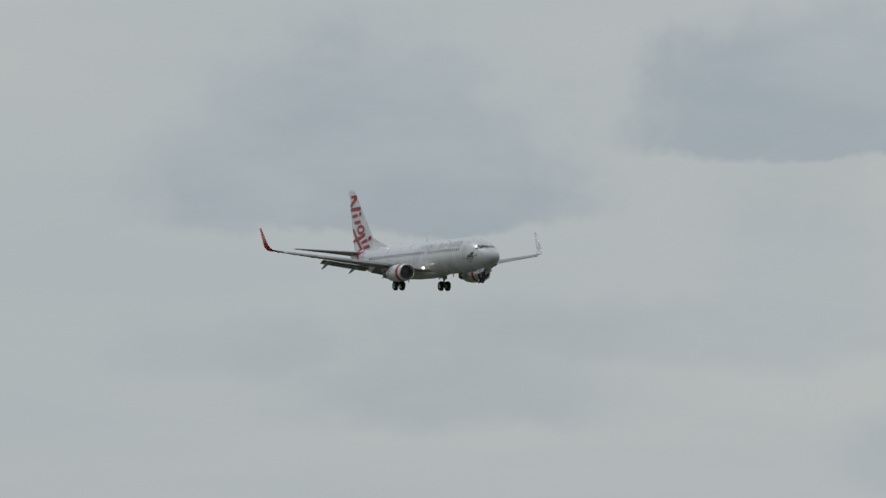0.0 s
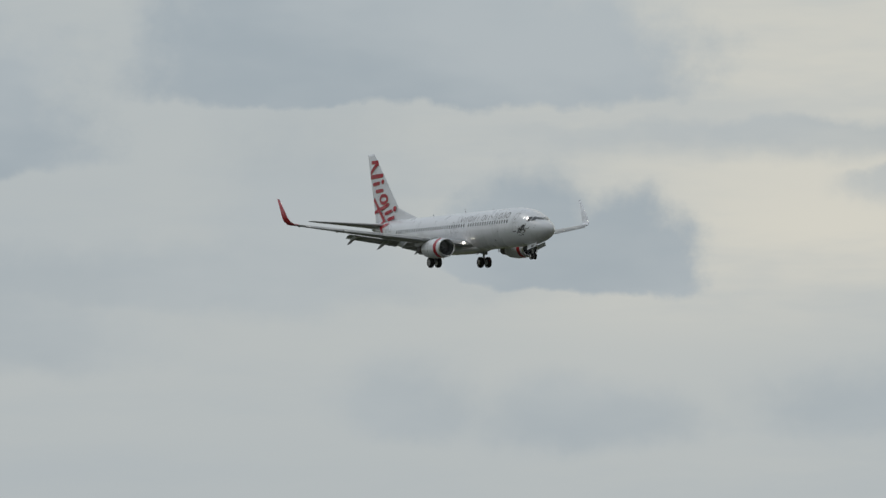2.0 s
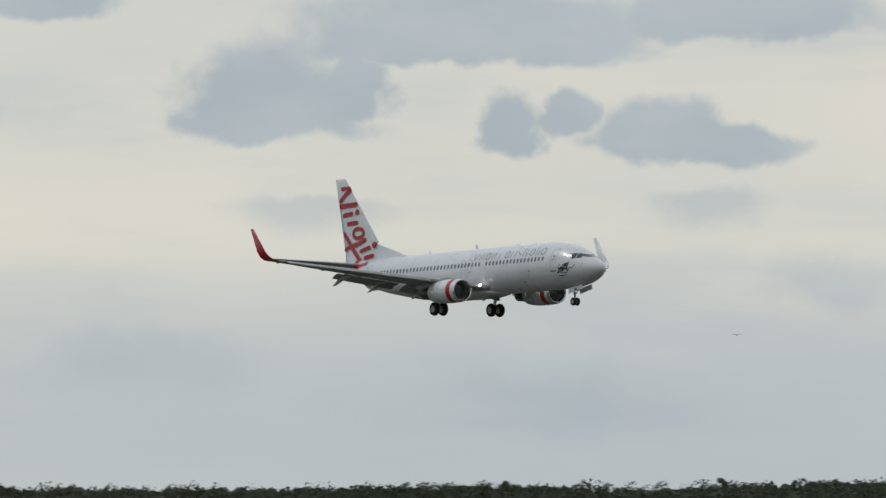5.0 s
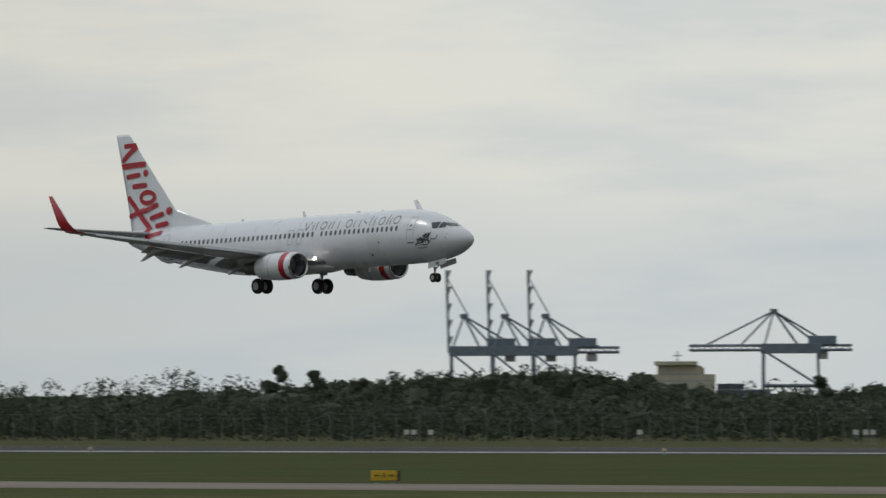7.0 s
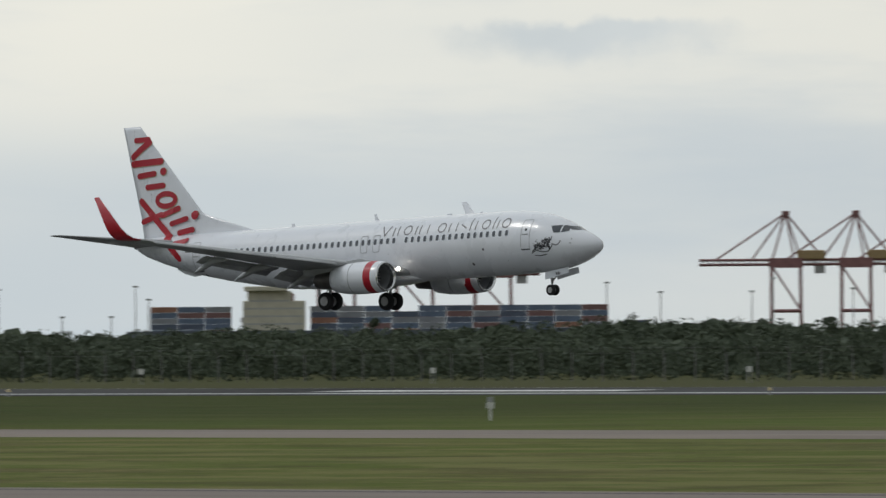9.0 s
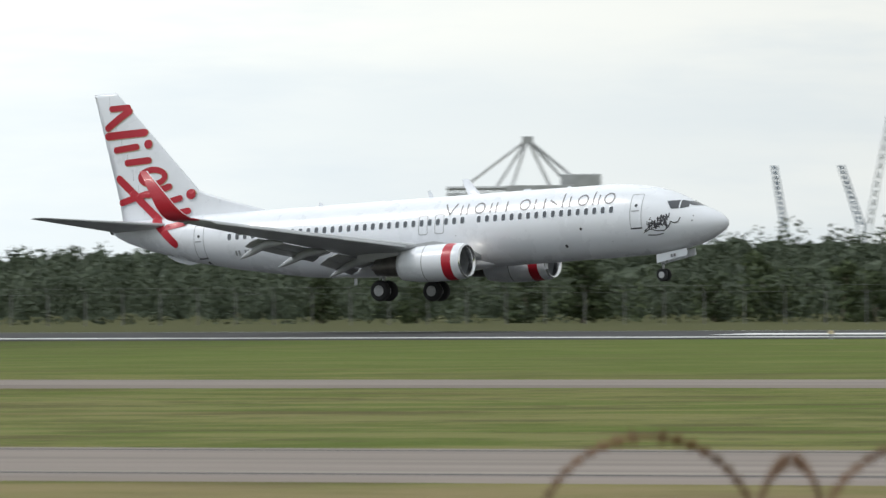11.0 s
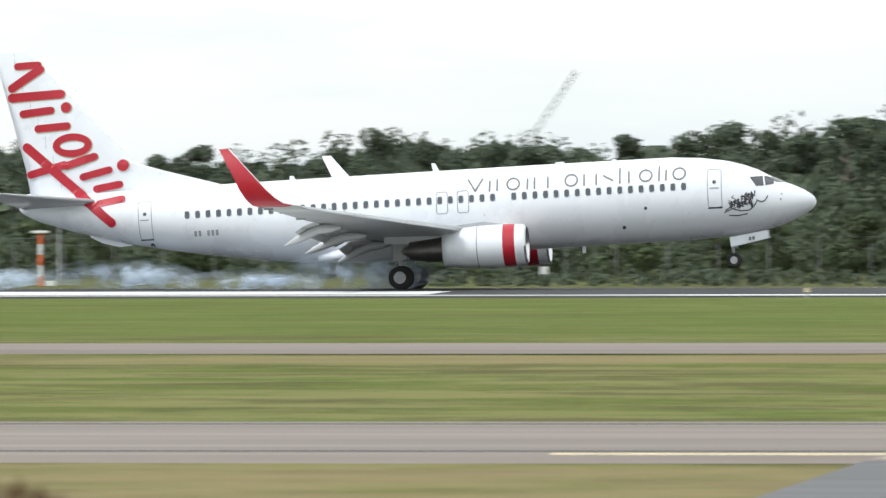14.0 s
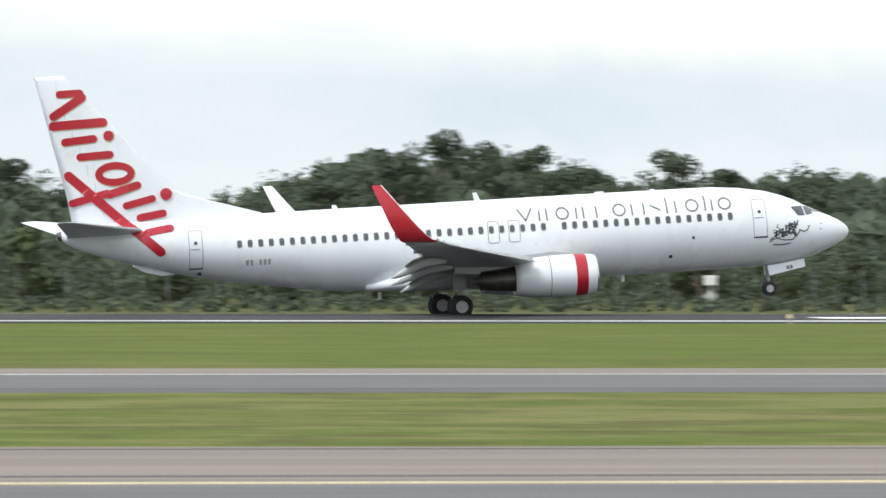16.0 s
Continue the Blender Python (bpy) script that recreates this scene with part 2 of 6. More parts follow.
GRASS = grass_material()
ASPHALT = mat("runway_asphalt", (0.060, 0.060, 0.062), 0.9, spec=0.12, vary=0.3, scale=0.8, bump=0.2, stretch=(0.15, 1, 1))
CONCRETE = mat("weathered_shoulder_pavement", (0.232, 0.198, 0.176), 0.9, spec=0.12, vary=0.2, scale=0.5, bump=0.2, stretch=(0.06, 1, 1))
TARMAC = mat("grey_taxiway_asphalt", (0.142, 0.141, 0.144), 0.85, spec=0.12, vary=0.15, scale=0.6, bump=0.15, stretch=(0.2, 1, 1))
LINE_WHITE = mat("white_marking_paint", (0.72, 0.72, 0.70), 0.7, vary=0.15, scale=1.0)
EDGE_PAINT = mat("worn_white_edge_paint", (0.50, 0.50, 0.49), 0.8, vary=0.35, scale=0.25, stretch=(0.3, 1, 1))
LINE_YELLOW = mat("faded_yellow_marking_paint", (0.60, 0.50, 0.30), 0.7, vary=0.2, scale=1.0)
LINE_BLACK = mat("dark_marking_paint", (0.05, 0.045, 0.045), 0.8, vary=0.2, scale=1.0)
SKIN = mat("white_aircraft_paint", (0.79, 0.81, 0.86), 0.28, vary=0.03, scale=0.5, coat=0.4)
SKIN_GREY = mat("grey_wing_paint", (0.40, 0.41, 0.425), 0.4, vary=0.08, scale=0.8, coat=0.2)
DARK_GREY = mat("dark_grey_flap_paint", (0.20, 0.21, 0.22), 0.5, vary=0.15, scale=1.2)
RED = mat("red_aircraft_paint", (0.44, 0.010, 0.026), 0.4, vary=0.06, scale=0.6, coat=0.15)
SILVER = mat("polished_inlet_metal", (0.72, 0.72, 0.73), 0.22, 1.0, vary=0.05, scale=1.0)
BURNT = mat("heat_stained_exhaust_metal", (0.15, 0.14, 0.13), 0.45, 0.8, vary=0.3, scale=2.0)
BLACK = mat("black_inner_lining", (0.018, 0.018, 0.02), 0.6, vary=0.2, scale=2.0)
RUBBER = mat("black_tyre_rubber", (0.022, 0.022, 0.023), 0.8, vary=0.2, scale=4.0)
STEEL = mat("grey_gear_steel", (0.36, 0.37, 0.38), 0.45, 0.4, vary=0.15, scale=5.0)
RIM = mat("pale_grey_wheel_rim", (0.46, 0.46, 0.47), 0.45, 0.2, vary=0.15, scale=5.0)
PANE = mat("dark_cabin_glass", (0.07, 0.075, 0.085), 0.12, vary=0.1, scale=1.0, coat=0.5)
LETTER_GREY = mat("grey_livery_paint", (0.19, 0.19, 0.205), 0.4, vary=0.08, scale=1.0)
SEAM = mat("door_outline_paint", (0.33, 0.34, 0.36), 0.5, vary=0.1, scale=1.0)
INK = mat("dark_nose_art_paint", (0.05, 0.05, 0.06), 0.5, vary=0.1, scale=1.0)
GOLD = mat("pale_gold_outline_paint", (0.52, 0.40, 0.28), 0.45, vary=0.1, scale=1.0)
LAMP = mat("lit_landing_lamp", (1.0, 0.93, 0.8), 0.3, vary=0.0, emit=8.0)
LEAF_DARK = foliage_material("eucalypt_foliage", (0.066, 0.085, 0.058), (0.108, 0.132, 0.085))
LEAF_LIGHT = foliage_material("mangrove_foliage", (0.046, 0.064, 0.032), (0.092, 0.116, 0.055))
BARK = mat("grey_brown_bark", (0.16, 0.13, 0.105), 0.9, vary=0.3, scale=3.0, bump=0.4)
GALV = mat("galvanised_steel", (0.34, 0.35, 0.36), 0.5, 0.5, vary=0.15, scale=3.0)
FENCE_GREY = mat("dull_fence_steel", (0.17, 0.17, 0.17), 0.7, 0.2, vary=0.2, scale=3.0)
RUST = mat("rusty_razor_wire", (0.16, 0.085, 0.045), 0.75, 0.3, vary=0.4, scale=12.0)
# crane and steelwork colours paled and dulled, standing in for distance haze
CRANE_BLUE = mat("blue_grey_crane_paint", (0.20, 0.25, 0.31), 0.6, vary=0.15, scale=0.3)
CRANE_RED = mat("hazed_red_crane_paint", (0.26, 0.125, 0.125), 0.6, vary=0.15, scale=0.3)
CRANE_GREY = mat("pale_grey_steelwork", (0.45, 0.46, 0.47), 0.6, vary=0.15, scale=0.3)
# lattice steel lightened further: the haze in front of it is in the colour
HAZED_STEEL = mat("hazed_steel_lattice", (0.66, 0.68, 0.70), 0.7, vary=0.1, scale=0.3)
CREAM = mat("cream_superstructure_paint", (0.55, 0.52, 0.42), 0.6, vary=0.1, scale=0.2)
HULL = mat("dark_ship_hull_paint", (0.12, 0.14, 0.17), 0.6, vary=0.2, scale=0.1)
WHITE_WALL = mat("white_painted_cladding", (0.68, 0.68, 0.66), 0.6, vary=0.1, scale=0.6)
GREY_WALL = mat("grey_concrete_wall", (0.44, 0.44, 0.42), 0.8, vary=0.12, scale=0.6)
ORANGE = mat("orange_warning_paint", (0.72, 0.13, 0.035), 0.5, vary=0.1, scale=1.0)
YELLOW = mat("yellow_sign_face", (0.75, 0.47, 0.02), 0.5, vary=0.06, scale=2.0)
SIGN_BLACK = mat("black_sign_paint", (0.02, 0.02, 0.02), 0.5, vary=0.1, scale=2.0)
CAR_WHITE = mat("white_car_paint", (0.75, 0.76, 0.77), 0.25, vary=0.03, scale=1.0, coat=0.5)
# container colours muted to stand in for the haze over the port
BOX_MATS = [mat("container_" + n, c, 0.6, vary=0.15, scale=0.5) for n, c in
            (("blue", (0.12, 0.16, 0.23)), ("maroon", (0.20, 0.11, 0.105)), ("grey", (0.24, 0.25, 0.27)),
             ("orange", (0.30, 0.15, 0.10)), ("navy", (0.09, 0.11, 0.155)))]


# ---------------------------------------------------------------- mesh helpers
def mesh(name, verts, faces, material, parent=None, smooth=False, label=""):
    me = bpy.data.meshes.new(name)
    me.from_pydata([tuple(map(float, v)) for v in verts], [], faces)
    me.materials.append(material)
    if smooth:
        me.polygons.foreach_set("use_smooth", [True] * len(me.polygons))
    me.update()
    ob = new(name, me)
    ob.parent = parent
    return tagged(ob, label) if label else ob


def part(name, bm, material, parent=None, label="", smooth=False):
    me = bpy.data.meshes.new(name)
    bm.normal_update()
    bm.to_mesh(me)
    bm.free()
    me.materials.append(material)
    if smooth:
        me.polygons.foreach_set("use_smooth", [True] * len(me.polygons))
    ob = new(name, me)
    ob.parent = parent
    return tagged(ob, label) if label else ob


def box(bm, lo, hi, bevel=0.0):
    vs = [bm.verts.new((x, y, z)) for x in (lo[0], hi[0]) for y in (lo[1], hi[1]) for z in (lo[2], hi[2])]
    fs = [bm.faces.new([vs[i] for i in f]) for f in ((0, 1, 3, 2), (4, 6, 7, 5), (0, 4, 5, 1), (2, 3, 7, 6), (0, 2, 6, 4), (1, 5, 7, 3))]
    if bevel:
        es = {e for f in fs for e in f.edges}
        bmesh.ops.bevel(bm, geom=list(es), offset=bevel, segments=1, affect="EDGES")


def tube(bm, a, b, r0, r1=None, n=6):
    """A capped round bar from a to b."""
    a, b = Vector(a), Vector(b)
    r1 = r0 if r1 is None else r1
    q = (b - a).to_track_quat("Z", "Y").to_matrix()
    rings = []
    for c, r in ((a, r0), (b, r1)):
        rings.append([bm.verts.new(c + q @ Vector((r * math.cos(2 * math.pi * i / n), r * math.sin(2 * math.pi * i / n), 0))) for i in range(n)])
    for i in range(n):
        bm.faces.new((rings[0][i], rings[0][(i + 1) % n], rings[1][(i + 1) % n], rings[1][i]))
    bm.faces.new(rings[0][::-1])
    bm.faces.new(rings[1])


def loft(rings, cap=True):
    """Verts and faces of a skin over closed rings of equal length."""
    n = len(rings[0])
    verts = [v for r in rings for v in r]
    faces = []
    for k in range(len(rings) - 1):
        for i in range(n):
            j = (i + 1) % n
            faces.append((k * n + i, k * n + j, (k + 1) * n + j, (k + 1) * n + i))
    if cap:
        faces.append(tuple(range(n))[::-1])
        faces.append(tuple((len(rings) - 1) * n + i for i in range(n)))
    return verts, faces


def lathe(profile, axis_y=0.0, axis_z=0.0, n=28):
    """Rings round a line along x: profile of (x, radius)."""
    return [[(x, axis_y + r * math.cos(2 * math.pi * i / n), axis_z + r * math.sin(2 * math.pi * i / n)) for i in range(n)] for x, r in profile]


def empty(name, m, label, category, group="", kind=""):
    ob = new(name)
    ob.matrix_world = m
    return tagged(ob, label, category, group, kind)


# ---------------------------------------------------------------- airfield
RUNWAY_Y = 443.5
XS = [-2600 + 40 * i for i in range(86)]


def strip(name, y0, y1, z, material, label, x0=-2600.0, x1=800.0, crown=0.0, thick=0.05, category=""):
    """A long strip along x; crown lifts its middle."""
    ys = [y0, y0 + 0.25 * (y1 - y0), 0.5 * (y0 + y1), y0 + 0.75 * (y1 - y0), y1]
    zs = [z, z + crown * 0.5, z + crown, z + crown * 0.5, z]
    n = max(2, int((x1 - x0) / 60))
    rings = []
    for i in range(n + 1):
        x = x0 + (x1 - x0) * i / n
        rings.append([(x, y, q) for y, q in zip(ys, zs)] + [(x, y1 + 0.3, z - thick - 0.06), (x, y0 - 0.3, z - thick - 0.06)])
    v, f = loft(rings)
    return tagged(mesh(name, v, f, material), label, category or name, kind="structure")


def make_ground():
    xs = np.concatenate([np.linspace(-5200, -1500, 20), np.linspace(-1450, 400, 75), np.linspace(500, 5200, 20)])
    ys = np.concatenate([np.linspace(-600, 20, 8), np.linspace(30, 420, 60), np.linspace(425, 640, 20), np.linspace(700, 5200, 16)])
    verts = []
    for y in ys:
        for x in xs:
            z = 0.06 * noise.noise((x * 0.02, y * 0.05, 0)) if 20 < y < 410 or 480 < y < 600 else 0.0
            verts.append((x, y, z - 0.05))
    nx = len(xs)
    faces = [(j * nx + i, j * nx + i + 1, (j + 1) * nx + i + 1, (j + 1) * nx + i) for j in range(len(ys) - 1) for i in range(nx - 1)]
    tagged(mesh("ground", verts, faces, GRASS, smooth=True), "flat mown green and straw airfield grass", "ground", kind="structure")


make_ground()
strip("runway", 419.4, 467.6, 0.03, ASPHALT, "long dark asphalt runway with a slight crown", crown=0.2)
strip("runway_edge_line", 420.4, 421.5, 0.075, EDGE_PAINT, "continuous white painted runway edge line", crown=0.01, thick=0.03, category="marking")
strip("runway_far_edge_line", 465.1, 466.0, 0.075, EDGE_PAINT, "continuous white painted runway edge line", crown=0.01, thick=0.03, category="marking")
strip("taxiway_shoulder", 237.0, 249.8, 0.05, CONCRETE, "weathered brownish parallel taxiway shoulder pavement")
strip("taxiway_surface", 214.0, 236.6, 0.05, TARMAC, "grey asphalt of the taxiway junction", x0=-6.5)
strip("taxiway_white_line", 237.3, 237.8, 0.06, EDGE_PAINT, "thin white painted line along the taxiway", x0=-6.5, category="marking", thick=0.02)
strip("service_road", 127.6, 149.4, 0.05, CONCRETE, "weathered brownish service road beside the grass")
strip("road_widening", 124.9, 127.25, 0.05, CONCRETE, "weathered brownish edge of the service road", x0=-9.4, category="road")
strip("apron", 60.0, 124.5, 0.05, TARMAC, "grey asphalt apron beyond the perimeter fence", x0=-9.4)
strip("road_corner_line", 127.9, 128.25, 0.062, LINE_YELLOW, "faded yellow painted edge line", x0=-14, x1=-9, category="marking", thick=0.02)
strip("road_edge_line", 125.7, 126.05, 0.062, LINE_YELLOW, "faded yellow painted edge line", x0=-9.2, category="marking", thick=0.02)
strip("road_dark_line", 129.5, 129.9, 0.062, LINE_BLACK, "dark sealed joint along the service road", category="marking", thick=0.02)
strip("road_dark_joint", 147.3, 147.6, 0.062, LINE_BLACK, "dark sealed joint along the service road", category="marking", thick=0.02)


def runway_block(x0, x1, y0, y1):
    """Aiming point and touchdown zone bars."""
    bm = bmesh.new()
    zc = lambda y: 0.034 + 0.2 * (1 - abs(y - 443.5) / 24.1)
    vs = [bm.verts.new(p) for p in ((x0, y0, zc(y0) + .012), (x1, y0, zc(y0) + .012), (x1, y1, zc(y1) + .012), (x0, y1, zc(y1) + .012))]
    bm.faces.new(vs)
    tagged(part("touchdown_marking", bm, LINE_WHITE), "thick white painted touchdown bar on the runway", "marking", "touchdown bars", "structure")


for x0, x1, y0 in ((-224, -192, 428.0), (-374, -350, 428.0), (-560, -536, 428.0), (-98, -52, 424.0), (88, 112, 428.0)):
    for ya, yb in ((y0, 433.0), (454.0, 459.0)):
        runway_block(x0, x1, ya, yb)


# ---------------------------------------------------------------- trees
def leaf_cloud(rng, blobs, count, size):
    """Leaf sprays: small bent quads scattered over lumpy blobs (x, y, z, r, flatness)."""
    b = np.array(blobs)
    pick = rng.choice(len(b), count, p=b[:, 3] ** 2 / (b[:, 3] ** 2).sum())
    d = rng.normal(size=(count, 3))
    d /= np.linalg.norm(d, axis=1)[:, None]
    rad = b[pick, 3] * (0.55 + 0.46 * rng.random(count) ** 0.5)
    c = b[pick, :3] + d * rad[:, None] * np.stack([np.ones(count), np.ones(count), b[pick, 4]], 1)
    u = rng.normal(size=(count, 3))
    u -= d * (u * d).sum(1)[:, None] * 0.6
    u /= np.linalg.norm(u, axis=1)[:, None]
    v = np.cross(d + 0.5 * rng.normal(size=(count, 3)), u)
    v /= np.linalg.norm(v, axis=1)[:, None]
    s = size * (0.55 + 0.9 * rng.random(count))[:, None]
    quad = np.stack([c - u * s, c - v * s * 0.55 - d * s * 0.15, c + u * s, c + v * s * 0.55 - d * s * 0.15], 1).reshape(-1, 3)
    return quad, [(4 * i, 4 * i + 1, 4 * i + 2, 4 * i + 3) for i in range(count)]


def make_tree(seed, height, spread, material, leaves, size, low):
    """A tapered trunk with limbs under a broken crown, its foot at the origin."""
    rng = np.random.default_rng(seed)
    root = empty("tree", Matrix(), "", "")
    bm = bmesh.new()
    top = Vector((rng.normal() * 0.3, rng.normal() * 0.3, height * 0.8))
    mid = Vector((rng.normal() * 0.25, rng.normal() * 0.2, height * 0.42))
    tube(bm, (0, 0, -0.3), mid, 0.02 * height, 0.014 * height)
    tube(bm, mid, top, 0.014 * height, 0.005 * height)
    blobs = []
    for i in range(9):
        a = rng.random() * 6.283
        z = height * (low + (0.95 - low) * (i + rng.random()) / 9)
        taper = 1 - 0.55 * max(0, (z / height - 0.55) / 0.45)
        r = spread * (0.25 + 0.45 * rng.random()) * taper
        tip = Vector((math.cos(a) * r, math.sin(a) * r, z))
        tube(bm, mid.lerp(top, min(1, max(0, (z / height - 0.42) * 2))) if z > height * 0.42 else mid * 0.6, tip, 0.007 * height, 0.002 * height, 5)
        blobs.append((*tip, spread * (0.26 + 0.2 * rng.random()) * (0.6 + 0.4 * taper), 0.75))
    blobs.append((top.x, top.y, height * 0.9, spread * 0.24, 0.8))
    part("trunk", bm, BARK, root)
    v, f = leaf_cloud(rng, blobs, leaves, size)
    mesh("crown", v, f, material, root)
    return root


# heights of the tree tops along the far side of the field: x, metres
TOPS = [(-1300, 3.8), (-1080, 3.8), (-1000, 4.3), (-965, 3.8), (-938, 4.7), (-890, 5.1), (-830, 4.6), (-790, 6.4), (-756, 7.8), (-744, 6.9),
        (-738, 5.2), (-716, 4.7), (-700, 6.1), (-688, 5.2), (-672, 6.3), (-658, 5.7), (-632, 4.1), (-610, 4.6), (-590, 4.3), (-558, 5.4),
        (-535, 4.6), (-505, 5.3), (-470, 5.5), (-420, 6.0), (-360, 6.4), (-322, 6.6), (-308, 9.8), (-290, 10.3), (-255, 10.2), (-236, 8.9),
        (-212, 8.3), (-189, 8.9), (-172, 10.2), (-152, 11.2), (-134, 11.5), (-122, 10.8), (-107, 7.9), (-100, 8.8), (-85, 10.0), (-70, 9.4),
        (-50, 11.6), (-34, 11.5), (-18, 10.5), (-4, 9.0), (8, 9.3), (33, 9.5), (41, 10.4), (48, 11.6), (72, 11.4), (80, 9.0)]
TOPS += [(90, 6.8), (97, 8.0), (107, 11.6), (118, 10.5), (130, 9.1), (145, 9.6), (220, 9.5)]


def top_at(x):
    return float(np.interp(x, [p[0] for p in TOPS], [p[1] for p in TOPS]))


def swell(x, y):
    """Crowns side by side: metres that the canopy rises and dips along the belt."""
    return noise.noise((x * 0.16, y * 0.1, 2.0)) * 1.1 + noise.noise((x * 0.45, y * 0.1, 7.0)) * 0.7


def woodland(name, label, x0, x1, step, rows, size, per, material, seed, frac, big=1.8, low=(2.6, 4.4)):
    """A dense belt: lumpy masses of leaf sprays, the far rows higher. rows: (y, share of the full height)."""
    rng = np.random.default_rng(seed)
    cs, rs = [], []
    for y, share in rows:
        x = x0
        while x < x1:
            h = (3.2 + (top_at(x) - 3.2) * y / 650.0) * share * rng.uniform(0.86, 1.04) + (0.9 if x > -320 else 0.35) * swell(x, y) if share > 0.3 else rng.uniform(*low)
            r = rng.uniform(0.55 * big, big)
            z = h - r
            while z > -0.2:
                cs.append((x + rng.uniform(-0.6, 0.6), y + rng.uniform(-3, 3) - (h - z) * 0.3, z))
                rs.append(r)
                z -= r * rng.uniform(1.0, 1.4)
                r = rng.uniform(0.55 * big, 0.95 * big)
                if h - z > frac:
                    break
            x += step * rng.uniform(0.7, 1.3)
    cs, rs = np.repeat(np.array(cs), per, 0), np.repeat(np.array(rs), per)
    n = len(cs)
    d = rng.normal(size=(n, 3))
    d[:, 1] = -np.abs(d[:, 1])
    d /= np.linalg.norm(d, axis=1)[:, None]
    c = cs + d * (rs * (0.7 + 0.4 * rng.random(n)))[:, None]
    u = rng.normal(size=(n, 3))
    u /= np.linalg.norm(u, axis=1)[:, None]
    v = np.cross(d + 0.6 * rng.normal(size=(n, 3)), u)
    v /= np.linalg.norm(v, axis=1)[:, None]
    s = (size * (0.5 + rng.random(n)))[:, None]
    quad = np.stack([c - u * s, c - v * s * 0.6, c + u * s, c + v * s * 0.6], 1).reshape(-1, 3)
    me = bpy.data.meshes.new(name)
    me.vertices.add(4 * n)
    me.vertices.foreach_set("co", quad.ravel())
    me.loops.add(4 * n)
    me.loops.foreach_set("vertex_index", np.arange(4 * n))
    me.polygons.add(n)
    me.polygons.foreach_set("loop_start", np.arange(0, 4 * n, 4))
    me.update(calc_edges=True)
    me.validate()
    me.materials.append(material)
    tagged(new(name, me), label, "woodland", kind="stuff")


def undergrowth(y, share, seed):
    """The dark inner mass of the belt: a lumpy bank under the leaves."""
    rng = np.random.default_rng(seed)
    xs = np.arange(-1310, 180, 0.62)
    prof = ((-2.6, 0.0), (-2.4, 0.25), (-2.0, 0.45), (-1.6, 0.62), (-1.1, 0.78), (-0.5, 0.9), (0.0, 1.0), (1.0, 1.04), (2.0, 0.9))
    k, n = len(prof), len(xs)
    tops = np.array([(3.2 + (top_at(x) - 3.2) * y / 650.0) * share for x in xs])
    lump = np.array([noise.noise((x * 0.3, y, 1.0)) * 0.7 + noise.noise((x * 0.09, y, 5.0)) * 0.8 for x in xs])
    g = np.zeros((n, k, 3))
    g[:, :, 0] = xs[:, None] + rng.uniform(-0.3, 0.3, (n, k))
    g[:, :, 1] = y + np.array([d for d, _ in prof])[None] + rng.uniform(-0.8, 0.8, (n, k))
    g[:, :, 2] = np.maximum(-0.2, (tops + np.where(xs > -320, 1.0, 0.5) * lump - 0.25)[:, None] * np.array([h for _, h in prof])[None] + rng.uniform(-0.6, 0.6, (n, k)))
    quads = np.stack([g[:-1, :-1], g[1:, :-1], g[1:, 1:], g[:-1, 1:]], 2).reshape(-1, 3)
    verts, faces = quads, [(i, i + 1, i + 2, i + 3) for i in range(0, len(quads), 4)]
    tagged(mesh("undergrowth", verts, faces, LEAF_DARK), "dense dark green undergrowth inside the wood", "woodland", kind="stuff")


def plant_trees():
    rng = random.Random(11)
    tall = [make_tree(40 + i, 10.0, 3.4, LEAF_DARK, 3000, 0.175, 0.35) for i in range(6)]
    shrub = [make_tree(60 + i, 5.0, 2.9, LEAF_LIGHT, 1100, 0.25, 0.05) for i in range(4)]
    used = set()

    def put(src, x, y, h, h0, label, group):
        m = pose(x, y, -0.05, 0, 0, rng.random() * 360)
        s = h / h0
        wide = s * rng.uniform(0.85, 1.2)
        if src in used:
            ob = copy_thing(src, m)
        else:
            used.add(src)
            ob = src
            ob.matrix_world = m
        ob.scale = (wide, wide, s)
        tagged(ob, label, "tree", group)

    # tall gums behind the last third of the field
    x = -312.0
    while x < 172:
        h = top_at(x)
        if h > 7.0:
            y = 650 + rng.uniform(-14, 14)
            hh = (3.2 + (h - 3.2) * y / 650) * rng.choice((0.86, 0.92, 0.97, 1.0, 1.04))
            put(rng.choice(tall), x, y, hh, 10.0, "tall dark green gum tree in a dense wood", "wood behind the runway")
        x += rng.uniform(2.2, 3.6)
    # single trees that stand out of the low mangroves
    for x in (-938, -893, -756, -750, -742, -702, -672, -656, -558, -505):
        h = top_at(x)
        put(rng.choice(tall), x, 648, (3.2 + (h - 3.2)) * 1.0, 10.0, "dark gum tree rising out of the mangrove belt", "trees in the mangrove belt")
    # shrubs behind the fence where the camera passes nearest
    x = -330.0
    while x < 160:
        put(rng.choice(shrub), x, 570 + rng.uniform(-5, 9), rng.uniform(2.6, 4.8), 5.0, "bushy light green mangrove shrub behind the fence", "mangrove shrubs")
        x += rng.uniform(4.0, 8.5)


